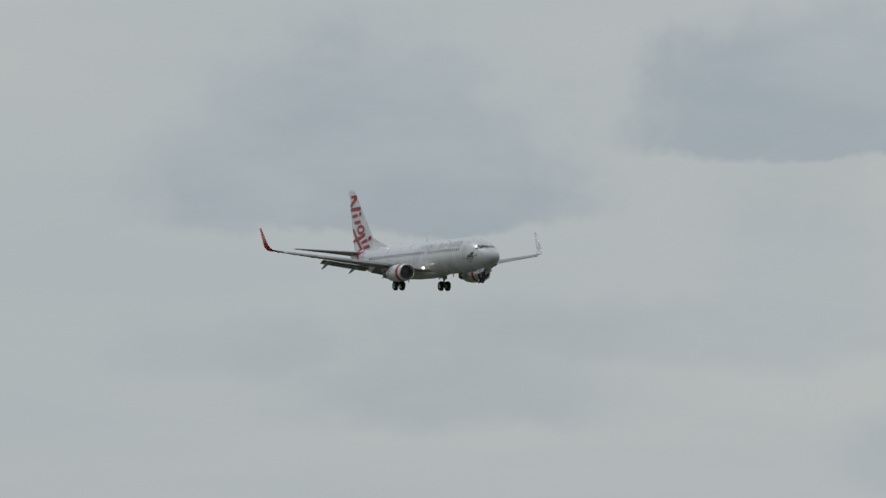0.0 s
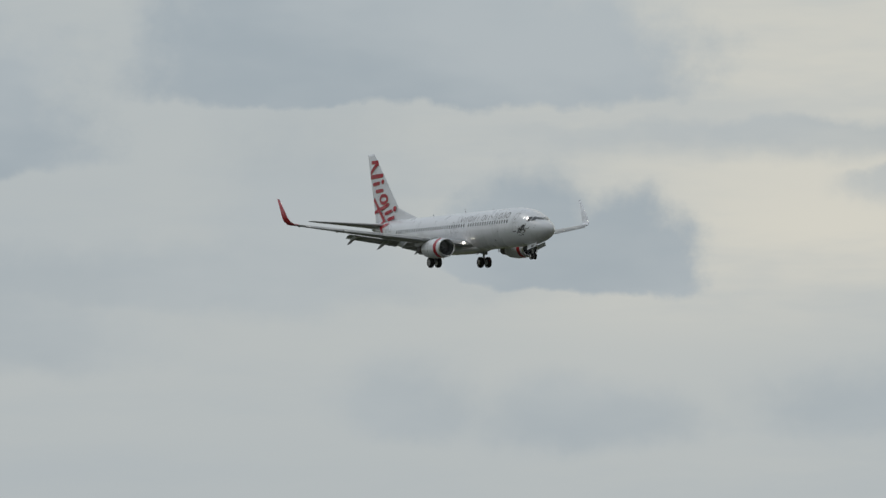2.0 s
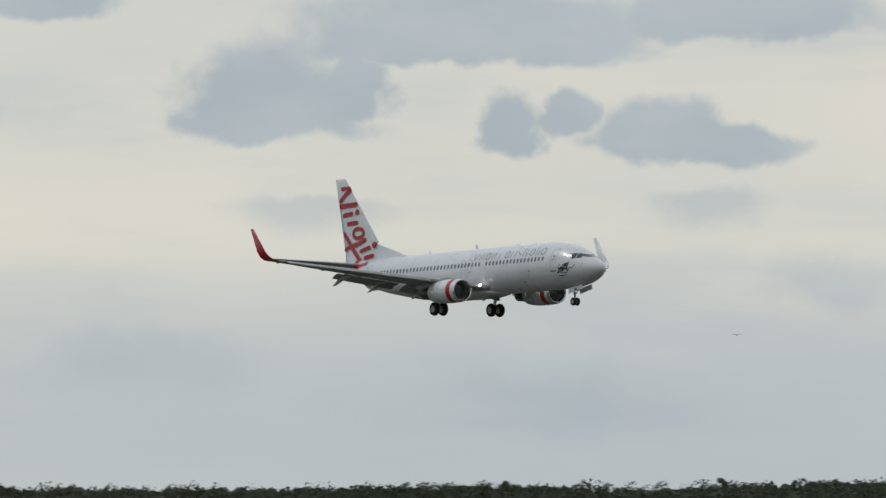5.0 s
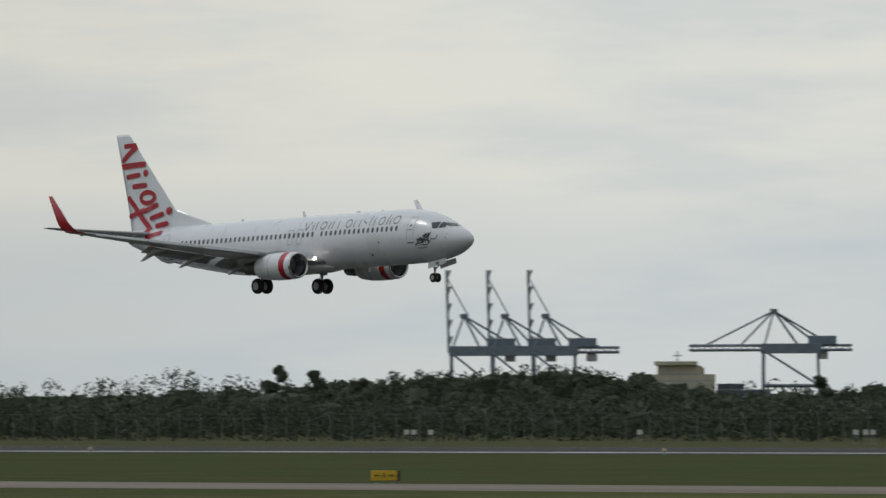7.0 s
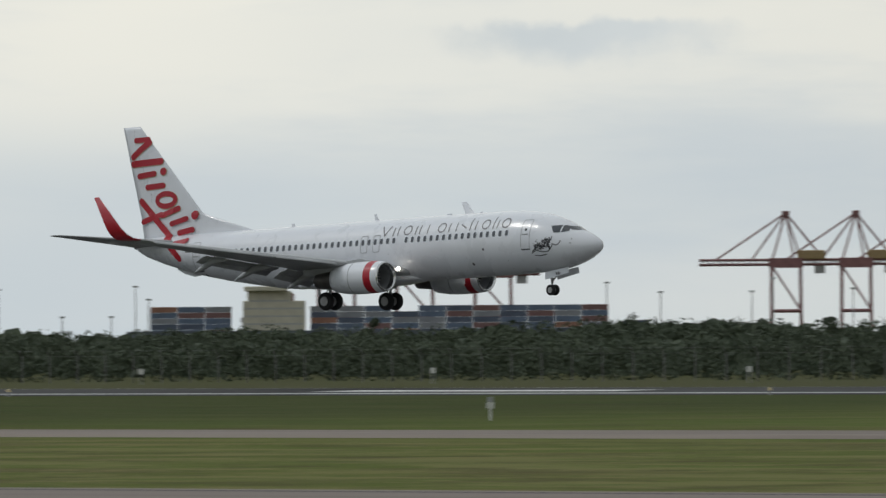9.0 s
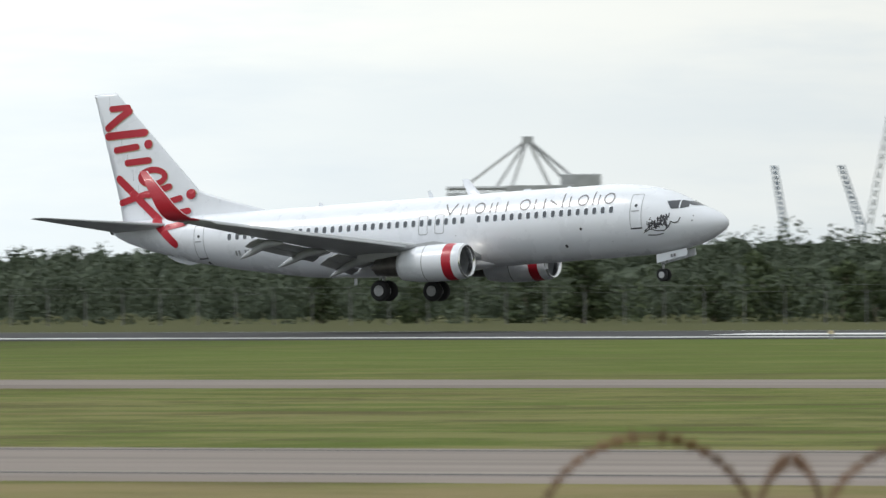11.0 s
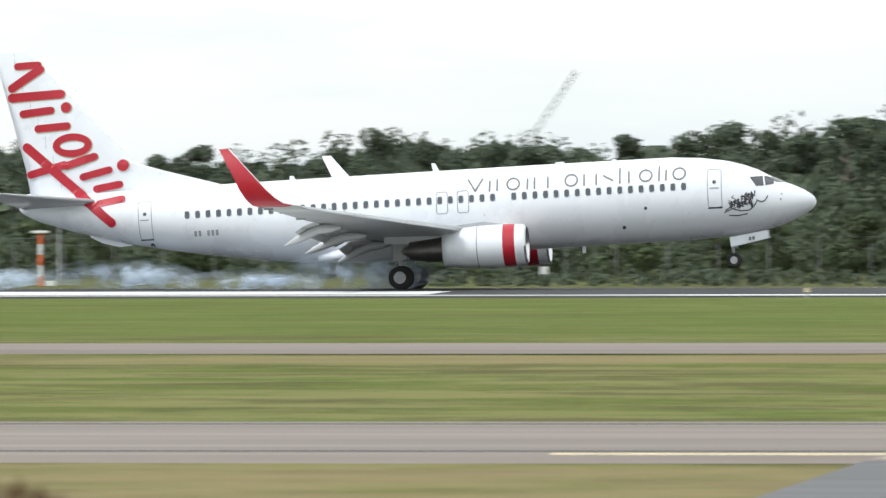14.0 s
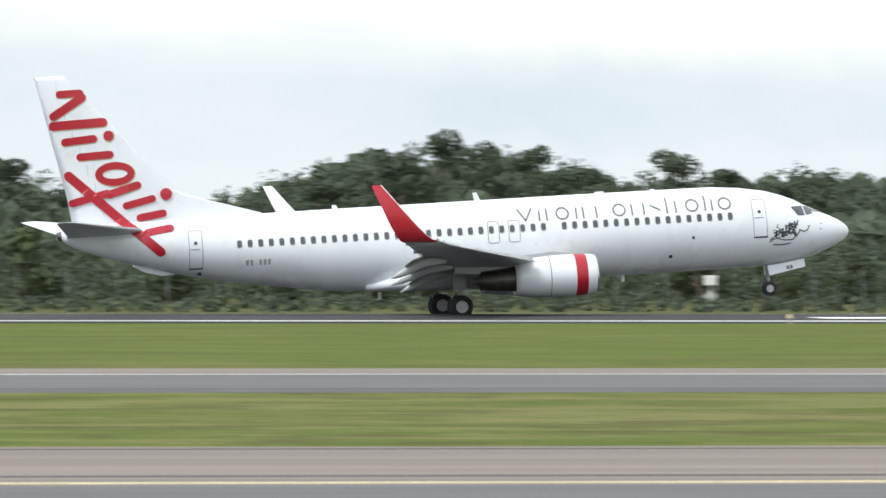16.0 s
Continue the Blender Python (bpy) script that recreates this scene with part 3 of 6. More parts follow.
undergrowth(690, 0.86, 1)
woodland("canopy_edge", "dark green leafy canopy of the far wood", -1310, 175, 0.8, ((687, 0.98),), 0.17, 56, LEAF_DARK, 24, 1.6, 1.25)
undergrowth(640, 0.62, 2)
woodland("mangrove_belt", "dense dark green mangrove belt along the boundary", -1310, -300, 1.7, ((572, 0.25), (600, 0.76), (636, 0.92)), 0.155, 84, LEAF_DARK, 21, 4.0)
woodland("wood_edge", "dense green wood edge behind the boundary fence", -305, 175, 1.4, ((576, 0.25), (600, 0.5), (622, 0.70), (648, 0.84), (674, 0.90)), 0.165, 66, LEAF_DARK, 22, 5.0)
woodland("light_scrub", "light green scrub in front of the wood", -330, 175, 2.4, ((584, 0.25), (604, 0.42)), 0.17, 60, LEAF_LIGHT, 23, 4.0)
woodland("verge_scrub", "low dark green rough growth beside the runway", -62, 175, 1.1, ((501, 0.2), (512, 0.2), (526, 0.2), (540, 0.2)), 0.13, 40, LEAF_DARK, 25, 2.0, 0.55, (0.35, 0.9))
plant_trees()


def fence_post():
    bm = bmesh.new()
    tube(bm, (0, 0, -0.1), (0, 0, 2.1), 0.045)
    tube(bm, (0, 0, 2.1), (0, -0.35, 2.55), 0.035)
    return bm


def make_boundary_fence():
    root = empty("boundary_fence", pose(0, 548, 0), "galvanised steel chain-link boundary fence with cranked posts", "fence")
    first = part("post", fence_post(), FENCE_GREY, root)
    x, k = -560.0, 0
    first.location.x = x
    while k < 230:
        x += 3.0
        o = first.copy()
        scene.collection.objects.link(o)
        o.location.x = x
        k += 1
    bm = bmesh.new()
    x = -563.0
    while x > -1300:
        tube(bm, (x, 0, -0.1), (x, 0, 2.1), 0.045, n=5)
        tube(bm, (x, 0, 2.1), (x, -0.35, 2.55), 0.035, n=5)
        x -= 3.0
    tagged(part("post_row", bm, FENCE_GREY, root), kind="stuff")
    for z, y in ((2.1, 0), (2.52, -0.33)):
        bm = bmesh.new()
        tube(bm, (-1300, y, z), (170, y, z), 0.006, n=4)
        part("wire", bm, FENCE_GREY, root)


make_boundary_fence()


# ---------------------------------------------------------------- the airliner
# Its own space: x forward from the main gear, y to its left, z up from the ground.
NOSE = 19.7
HULL_ROWS = [  # distance behind the nose, crown, keel, half width
    (0.0, 2.93, 2.87, 0.03), (0.06, 3.10, 2.70, 0.18), (0.22, 3.27, 2.54, 0.38), (0.55, 3.50, 2.34, 0.63), (1.0, 3.73, 2.12, 0.90),
    (1.6, 3.98, 1.90, 1.18), (2.15, 4.27, 1.75, 1.38), (2.7, 4.59, 1.63, 1.53), (3.4, 4.87, 1.53, 1.67), (4.1, 5.08, 1.48, 1.77),
    (5.4, 5.30, 1.44, 1.85), (6.8, 5.41, 1.43, 1.88), (13.0, 5.45, 1.43, 1.88), (19.0, 5.46, 1.43, 1.88), (24.5, 5.47, 1.46, 1.88),
    (26.0, 5.47, 1.60, 1.875), (27.7, 5.47, 1.86, 1.84), (30.4, 5.47, 2.30, 1.70), (33.1, 5.47, 2.86, 1.40), (35.8, 5.45, 3.62, 0.97),
    (37.4, 5.40, 4.18, 0.62), (38.1, 5.30, 4.55, 0.40), (38.35, 5.15, 4.75, 0.26)]
_HX = [r[0] for r in HULL_ROWS]


def hull(d):
    """Crown, keel and half width at d metres behind the nose."""
    return tuple(float(np.interp(d, _HX, [r[k] for r in HULL_ROWS])) for k in (1, 2, 3))


def hull_side(d, z):
    t, b, w = hull(d)
    q = (z - 0.5 * (t + b)) / max(0.01, 0.5 * (t - b))
    return w * math.sqrt(max(0.0, 1 - min(1.0, q * q)))


FIN = [(5.2, 32.0, 37.75), (6.74, 32.65, 37.95), (12.6, 37.75, 39.2)]  # height, leading edge, trailing edge


def fin_side(d, z):
    if z < 5.2:
        return 0.0
    le = float(np.interp(z, [r[0] for r in FIN], [r[1] for r in FIN]))
    te = float(np.interp(z, [r[0] for r in FIN], [r[2] for r in FIN]))
    u = min(1.0, max(0.0, (d - le) / (te - le)))
    thick = 0.26 - 0.018 * (z - 5.2)
    return thick * 2.6 * (math.sqrt(u) * 0.62 - 0.62 * u * u + 0.16 * u * (1 - u)) if u > 0 else 0.0


def skin_y(d, z):
    return max(hull_side(d, z), fin_side(d, z))


def decal(name, outlines, material, parent, lift=0.012, label=""):
    """Paint laid on the right-hand skin: convex patches given as (distance behind the nose, height)."""
    verts, faces = [], []
    for o in outlines:
        k = len(verts)
        verts += [(NOSE - d, -(skin_y(d, z) + lift + (0.05 if lift > 0.03 and 4.9 < z < 6.9 else 0.0)), z) for d, z in o]
        faces.append(tuple(range(k, k + len(o))))
    return mesh(name, verts, faces, material, parent, label=label)


def stroke(points, width, steps=10):
    """Patches along a line with round ends."""
    pts = []
    for (a, b), (c, d) in zip(points, points[1:]):
        n = max(1, int(math.hypot(c - a, d - b) / 0.10))
        pts += [(a + (c - a) * i / n, b + (d - b) * i / n) for i in range(n)]
    pts.append(points[-1])
    h = width / 2
    out = []
    for (a, b), (c, d) in zip(pts, pts[1:]):
        ln = math.hypot(c - a, d - b) or 1
        nx, ny = -(d - b) / ln * h, (c - a) / ln * h
        out.append([(a + nx, b + ny), (a - nx, b - ny), (c - nx, d - ny), (c + nx, d + ny)])
    for a, b in [points[0], points[-1]] + list(points[1:-1]):
        out += disc(a, b, h)
    return out


def disc(a, b, r, n=12):
    return [[(a, b), (a + r * math.cos(i * 6.2832 / n), b + r * math.sin(i * 6.2832 / n)),
             (a + r * math.cos((i + 1) * 6.2832 / n), b + r * math.sin((i + 1) * 6.2832 / n))] for i in range(n)]


def ring(a, b, rx, rz, width, start=0, end=360, n=24):
    pts = [(a + rx * math.cos(radians(start + (end - start) * i / n)), b + rz * math.sin(radians(start + (end - start) * i / n))) for i in range(n + 1)]
    out = []
    for p, q in zip(pts, pts[1:]):
        e = [((x - a) * (1 - width / rx) + a, (z - b) * (1 - width / rz) + b) for x, z in (p, q)]
        out.append([p, q, e[1], e[0]])
    return out


def outline(d0, d1, z0, z1, w=0.035, r=0.12):
    """A thin rounded frame."""
    pts = []
    for cx, cz, s in ((d1 - r, z1 - r, 0), (d0 + r, z1 - r, 90), (d0 + r, z0 + r, 180), (d1 - r, z0 + r, 270)):
        pts += [(cx, cz, s + 30 * i) for i in range(4)]
    o = [(c + r * math.cos(radians(t)), z + r * math.sin(radians(t))) for c, z, t in pts]
    i = [(c + (r - w) * math.cos(radians(t)), z + (r - w) * math.sin(radians(t))) for c, z, t in pts]
    def paired(u, v):
        res = []
        for k in range(len(u)):
            (a, b), (c, d) = u[k], u[(k + 1) % len(u)]
            m = max(1, int(math.hypot(c - a, d - b) / 0.12))
            (e, f), (g, h) = v[k], v[(k + 1) % len(v)]
            res += [((a + (c - a) * j / m, b + (d - b) * j / m), (e + (g - e) * j / m, f + (h - f) * j / m)) for j in range(m)]
        return res
    pr = paired(o, i)
    o, i = [x[0] for x in pr], [x[1] for x in pr]
    n = len(o)
    return [[o[k], o[(k + 1) % n], i[(k + 1) % n], i[k]] for k in range(n)]


def foil(le, chord, y, z, thick, twist=0.0, n=9, up=None):
    """A closed wing section at span y. le: distance behind the nose."""
    top, low = [], []
    for i in range(n + 1):
        u = (1 - math.cos(math.pi * i / n)) / 2
        t = 5 * thick * chord * (0.2969 * math.sqrt(u) - 0.126 * u - 0.3516 * u * u + 0.2843 * u ** 3 - 0.1036 * u ** 4)
        camber = 0.02 * chord * math.sin(math.pi * u)
        top.append((u * chord, camber + t))
        low.append((u * chord, camber - t))
    loop = top + low[-2:0:-1]
    c, s = math.cos(radians(twist)), math.sin(radians(twist))
    res = []
    for a, b in loop:
        a, b = a * c + b * s, -a * s + b * c
        if up is None:
            res.append((NOSE - le - a, y, z + b))
        else:
            res.append((NOSE - le - a, y + b * up[0], z + b * up[1]))
    return res


def wing_line(y):
    """Leading edge, trailing edge and height of the wing at span y."""
    ys = [0.0, 1.8, 5.2, 16.9]
    le = np.interp(y, ys, [13.7, 14.7, 16.4, 22.85])
    te = np.interp(y, ys, [21.4, 21.5, 21.65, 24.55])
    z = 1.95 + 0.105 * y + 0.0005 * y * y
    return float(le), float(te), float(z)


WINGS, SPOILERS = [], []


def make_wing(root, s):
    """s: -1 right, 1 left."""
    rings = []
    for y in (0.6, 1.8, 3.5, 5.2, 8.0, 11.0, 14.0, 16.9):
        le, te, z = wing_line(y)
        rings.append(foil(le, (te - le) * 0.93, s * y, z, 0.125 - 0.0022 * y, 1.0 - 0.12 * y))
    v, f = loft(rings)
    wing = mesh("wing", v, f, SKIN_GREY, root, True, "light grey swept wing with lowered flaps")
    # blended winglet
    le, te, z = wing_line(16.9)
    path = [(16.9, z, 22.85, 1.58, 0), (17.25, z + 0.09, 23.15, 1.50, 25), (17.5, z + 0.36, 23.5, 1.38, 52), (17.62, z + 0.78, 23.9, 1.22, 70), (17.78, z + 2.75, 25.5, 0.46, 82)]
    rings = []
    for y, zz, l, c, a in path:
        rings.append(foil(l, c, s * y, zz, 0.09, 0, 7, up=(-s * math.sin(radians(a)), math.cos(radians(a)))))
    v, f = loft(rings)
    mesh("winglet", v, f, RED if s < 0 else SKIN, wing, True, "tall red blended winglet" if s < 0 else "tall white blended winglet")
    if s < 0:
        rr = [foil(l - 0.012, 0.10, s * y, zz, 0.34, 0, 5, up=(-s * math.sin(radians(a)), math.cos(radians(a)))) for y, zz, l, c, a in path[1:]]
        v, f = loft(rr)
        mesh("winglet_edge", v, f, SKIN, wing, True, "thin pale leading edge of the winglet")
    # slats, lowered ahead of the leading edge
    for y0, y1 in ((2.2, 3.9), (5.9, 9.4), (9.5, 12.9), (13.0, 16.3)):
        rr = []
        for y in (y0, y1):
            le, te, z = wing_line(y)
            rr.append(foil(le - 0.32, 0.62, s * y, z - 0.16, 0.17, -22, 6))
        v, f = loft(rr)
        mesh("slat", v, f, SKIN_GREY, wing, True)
    # double-slotted flaps at landing angle
    for y0, y1, c1, c2 in ((1.95, 5.25, 1.05, 0.60), (5.9, 11.1, 0.85, 0.48)):
        for second, ch, ang in ((False, c1, 15), (True, c2, 31)):
            rr = []
            for y in (y0, 0.5 * (y0 + y1), y1):
                le, te, z = wing_line(y)
                k = 1 - 0.035 * (y - y0)
                a0 = te - 0.07 * (te - le) - 0.22
                z0 = z - 0.05 - 0.008 * (te - le)
                if second:
                    a0 += (c1 * math.cos(radians(15)) - 0.10) * k
                    z0 -= (c1 * math.sin(radians(15)) + 0.0) * k
                rr.append(foil(a0, ch * k, s * y, z0, 0.13, ang, 6))
            v, f = loft(rr)
            mesh("flap", v, f, SKIN_GREY, wing, True, "lowered trailing-edge flap")
    # flap track fairings, drooped
    for y, ln in ((3.6, 2.6), (7.4, 3.0), (10.6, 2.7)):
        le, te, z = wing_line(y)
        rr = []
        for i in range(9):
            u = i / 8
            r = 0.19 * math.sin(math.pi * min(1, u * 0.94 + 0.05)) ** 0.7
            a = te - 1.5 + u * ln
            h = z - 0.30 - max(0, u - 0.40) * 1.15
            rr.append([(NOSE - a, s * y + 0.8 * r * math.cos(j * 0.7854), h + 1.3 * r * math.sin(j * 0.7854)) for j in range(8)])
        v, f = loft(rr)
        mesh("flap_fairing", v, f, SKIN_GREY, wing, True, "drooped canoe-shaped flap fairing")
    # spoiler edge and aileron gap
    for y in (12.35, 16.2):
        bm = bmesh.new()
        le, te, z = wing_line(y)
        box(bm, (NOSE - te + 0.1, s * y - 0.02, z - 0.05), (NOSE - te + 0.55, s * y + 0.02, z + 0.09))
        part("aileron_gap", bm, DARK_GREY, wing)
    # spoiler panels on the upper skin, hinged at their front edge
    for y0, y1 in ((3.0, 4.9), (6.3, 7.75), (7.8, 9.25), (9.3, 10.7)):
        ym = 0.5 * (y0 + y1)
        le, te, z = wing_line(ym)
        hinge = le + 0.60 * (te - le)
        sweep = (wing_line(y1)[1] - wing_line(y0)[1]) / (y1 - y0)
        rise = (wing_line(y1)[2] - wing_line(y0)[2]) / (y1 - y0)
        ch = 0.72 if y0 > 5 else 0.95
        w = 0.5 * (y1 - y0)
        rr = [[(-sweep * q, s * q, rise * q), (-sweep * q - ch, s * q, rise * q - 0.05), (-sweep * q - ch, s * q, rise * q - 0.075), (-sweep * q, s * q, rise * q - 0.05)] for q in (-w, w)]
        v, f = loft(rr)
        sp = mesh("spoiler", v, f, SKIN_GREY, wing, False, "grey hinged spoiler panel")
        sp.location = (NOSE - hinge, s * ym, z + 0.125 * 0.5 * (te - le) * 0.8)
        SPOILERS.append(sp)
    WINGS.append((wing, s))
    # wing-root landing lamp
    le, te, z = wing_line(2.15)
    rr = lathe([(NOSE - le + 0.03, 0.02), (NOSE - le + 0.20, 0.10), (NOSE - le + 0.25, 0.14)], s * 2.2, z + 0.05, 10)
    v, f = loft(rr)
    mesh("landing_lamp", v, f, LAMP, wing, label="lit warm white landing lamp")
    return wing


def make_engine(root, s):
    y, z = s * 4.83, 1.66
    out = [(13.25, 0.80), (13.18, 0.86), (13.25, 0.93), (13.5, 0.99)]
    eng = empty("engine", Matrix(), "", "")
    eng.parent = root
    tagged(eng, "white turbofan engine nacelle with a red band")

    def round_part(name, prof, m, label="", flat=True):
        rr = []
        for d, r in prof:
            rr.append([(NOSE - 0.2 - d, y + r * 1.02 * math.cos(k * 6.28319 / 32), z + r * math.sin(k * 6.28319 / 32) * (0.955 if math.sin(k * 6.28319 / 32) < 0 and flat else 1.0)) for k in range(32)])
        v, f = loft(rr, False)
        return mesh(name, v, f, m, eng, True, label)
    round_part("inlet_lip", [(13.6, 0.76), (13.35, 0.77), (13.22, 0.82), (13.18, 0.88), (13.22, 0.915), (13.28, 0.94)], SILVER, "polished metal inlet lip")
    round_part("inlet_lining", [(14.6, 0.78), (14.0, 0.75), (13.6, 0.76)], DARK_GREY)
    round_part("front_cowl", [(13.28, 0.94), (13.38, 0.965), (13.55, 0.99), (13.72, 1.003)], SKIN)
    round_part("red_band", [(13.72, 1.003), (13.95, 1.016), (14.28, 1.028)], RED, "broad red painted band")
    round_part("fan_cowl", [(14.28, 1.028), (14.9, 1.035), (15.5, 1.025)], SKIN)
    round_part("reverser_cowl", [(15.52, 1.02), (16.2, 0.98), (16.9, 0.88), (17.18, 0.82), (17.17, 0.79), (16.6, 0.80)], SKIN)
    round_part("cowl_seam", [(15.49, 1.029), (15.53, 1.027)], DARK_GREY)
    round_part("exhaust_core", [(16.7, 0.70), (17.2, 0.62), (18.0, 0.54), (18.8, 0.46), (18.79, 0.42)], BURNT, "heat-stained core exhaust")
    round_part("exhaust_plug", [(18.2, 0.40), (18.8, 0.30), (19.1, 0.16), (19.25, 0.01)], BURNT)
    round_part("fan_disc", [(14.35, 0.76), (14.4, 0.30)], BLACK)
    round_part("spinner", [(14.4, 0.30), (14.15, 0.22), (13.95, 0.02)], DARK_GREY)
    bm = bmesh.new()
    n = 20
    for i in range(n):
        a = 6.28319 * i / n
        c, q = math.cos(a), math.sin(a)
        c2, q2 = math.cos(a + 0.2), math.sin(a + 0.2)
        bm.faces.new([bm.verts.new(p) for p in ((NOSE - 0.2 - 14.33, y + 0.28 * c, z + 0.28 * q), (NOSE - 0.2 - 14.26, y + 0.73 * c, z + 0.73 * q * 0.97), (NOSE - 0.2 - 14.33, y + 0.73 * c2, z + 0.73 * q2 * 0.97), (NOSE - 0.2 - 14.36, y + 0.28 * c2, z + 0.28 * q2))])
    part("fan_blades", bm, STEEL, eng)
    # pylon
    rr = []
    for d, zb, zt, w in ((14.4, 2.62, 2.68, 0.05), (15.4, 2.3, 2.86, 0.17), (16.8, 2.1, 2.75, 0.2), (18.6, 1.95, 2.5, 0.17), (20.2, 2.1, 2.4, 0.05)):
        rr.append([(NOSE - d, y - w, zb), (NOSE - d, y + w, zb), (NOSE - d, y + w * 0.8, zt), (NOSE - d, y - w * 0.8, zt)])
    v, f = loft(rr)
    mesh("pylon", v, f, SKIN_GREY, eng)


def wheel(parent, x, y, z, r, w):
    prof = [(-w / 2, 0.52 * r), (-w / 2, 0.80 * r), (-w * 0.42, 0.93 * r), (-w * 0.2, r), (w * 0.2, r), (w * 0.42, 0.93 * r), (w / 2, 0.80 * r), (w / 2, 0.52 * r)]
    n = 26
    rr = [[(x + q * math.cos(i * 6.28319 / n), y + a, z + q * math.sin(i * 6.28319 / n)) for i in range(n)] for a, q in prof]
    v, f = loft(rr)
    wh = mesh("wheel", v, f, RUBBER, parent, True, "black rubber tyre on a grey rim")
    half = [(0.55 * w, 0.01 * r), (0.55 * w, 0.14 * r), (0.515 * w, 0.2 * r), (0.515 * w, 0.42 * r), (0.54 * w, 0.48 * r), (0.51 * w, 0.52 * r)]
    prof = [(-a, q) for a, q in half] + half[::-1]
    rr = [[(x + q * math.cos(i * 6.28319 / n), y + a, z + q * math.sin(i * 6.28319 / n)) for i in range(n)] for a, q in prof]
    v, f = loft(rr)
    mesh("rim", v, f, RIM, wh, False, "grey metal wheel rim")


def make_gear(root):
    for s in (-1, 1):
        g = empty("main_gear", Matrix(), "", "")
        g.parent = root
        tagged(g, "lowered main landing gear with twin wheels")
        bm = bmesh.new()
        tube(bm, (-0.03, s * 2.75, 2.3), (-0.03, s * 2.9, 1.15), 0.13, 0.13, 10)
        tube(bm, (-0.03, s * 2.9, 1.2), (-0.03, s * 2.9, 0.5), 0.085, 0.085, 10)
        part("strut", bm, STEEL, g)
        bm = bmesh.new()
        tube(bm, (-0.03, s * 2.5, 0.56), (-0.03, s * 3.3, 0.56), 0.09, 0.09, 8)
        part("axle", bm, STEEL, g)
        bm = bmesh.new()
        tube(bm, (-0.03, s * 2.85, 1.35), (-0.03, s * 1.3, 1.75), 0.06, 0.06, 8)
        part("side_brace", bm, STEEL, g)
        bm = bmesh.new()
        tube(bm, (-0.2, s * 2.9, 1.2), (-0.42, s * 2.9, 0.9), 0.035)
        tube(bm, (-0.42, s * 2.9, 0.9), (-0.15, s * 2.9, 0.6), 0.035)
        part("torque_link", bm, STEEL, g)
        bm = bmesh.new()
        box(bm, (-0.35, s * 3.12 - 0.02, 1.25), (0.3, s * 3.12 + 0.02, 2.15), 0.015)
        part("gear_door", bm, SKIN_GREY, g)
        wheel(g, -0.03, s * 2.47, 0.46, 0.565, 0.40)
        wheel(g, -0.03, s * 3.33, 0.46, 0.565, 0.40)
    g = empty("nose_gear", Matrix(), "", "")
    g.parent = root
    tagged(g, "lowered nose landing gear with twin small wheels")
    x = NOSE - 4.08
    bm = bmesh.new()
    tube(bm, (x - 0.12, 0, 1.7), (x - 0.02, 0, 0.75), 0.085, 0.085, 10)
    tube(bm, (x - 0.02, 0, 0.8), (x, 0, 0.34), 0.055, 0.055, 10)
    part("strut", bm, STEEL, g)
    bm = bmesh.new()
    tube(bm, (x + 0.05, 0, 0.95), (x + 0.9, 0, 1.55), 0.045)
    part("drag_brace", bm, STEEL, g)
    bm = bmesh.new()
    tube(bm, (x, -0.28, 0.34), (x, 0.28, 0.34), 0.05)
    part("axle", bm, STEEL, g)
    bm = bmesh.new()
    tube(bm, (x + 0.1, -0.14, 0.98), (x + 0.22, -0.14, 0.98), 0.09, 0.10, 10)
    part("taxi_lamp", bm, STEEL, g)
    for s in (-1, 1):
        wheel(g, x, s * 0.2, 0.34, 0.34, 0.2)
        rr = [[(NOSE - 4.2, s * 0.50, 1.44), (NOSE - 2.36, s * 0.46, 1.68), (NOSE - 2.34, s * 0.50, 1.30), (NOSE - 4.15, s * 0.58, 0.98)],
              [(NOSE - 4.2, s * 0.54, 1.44), (NOSE - 2.36, s * 0.50, 1.68), (NOSE - 2.34, s * 0.54, 1.30), (NOSE - 4.15, s * 0.62, 0.98)]]
        v, f = loft(rr)
        d = mesh("nose_gear_door", v, f, SKIN, g, label="open white nose gear door")
        if s < 0:
            bars = bmesh.new()
            for k in range(2):
                box(bars, (NOSE - 3.28 + 0.17 * k, -0.64, 1.24 + 0.02 * k), (NOSE - 3.16 + 0.17 * k, -0.622, 1.40 + 0.02 * k))
            part("code_bars", bars, LETTER_GREY, d)


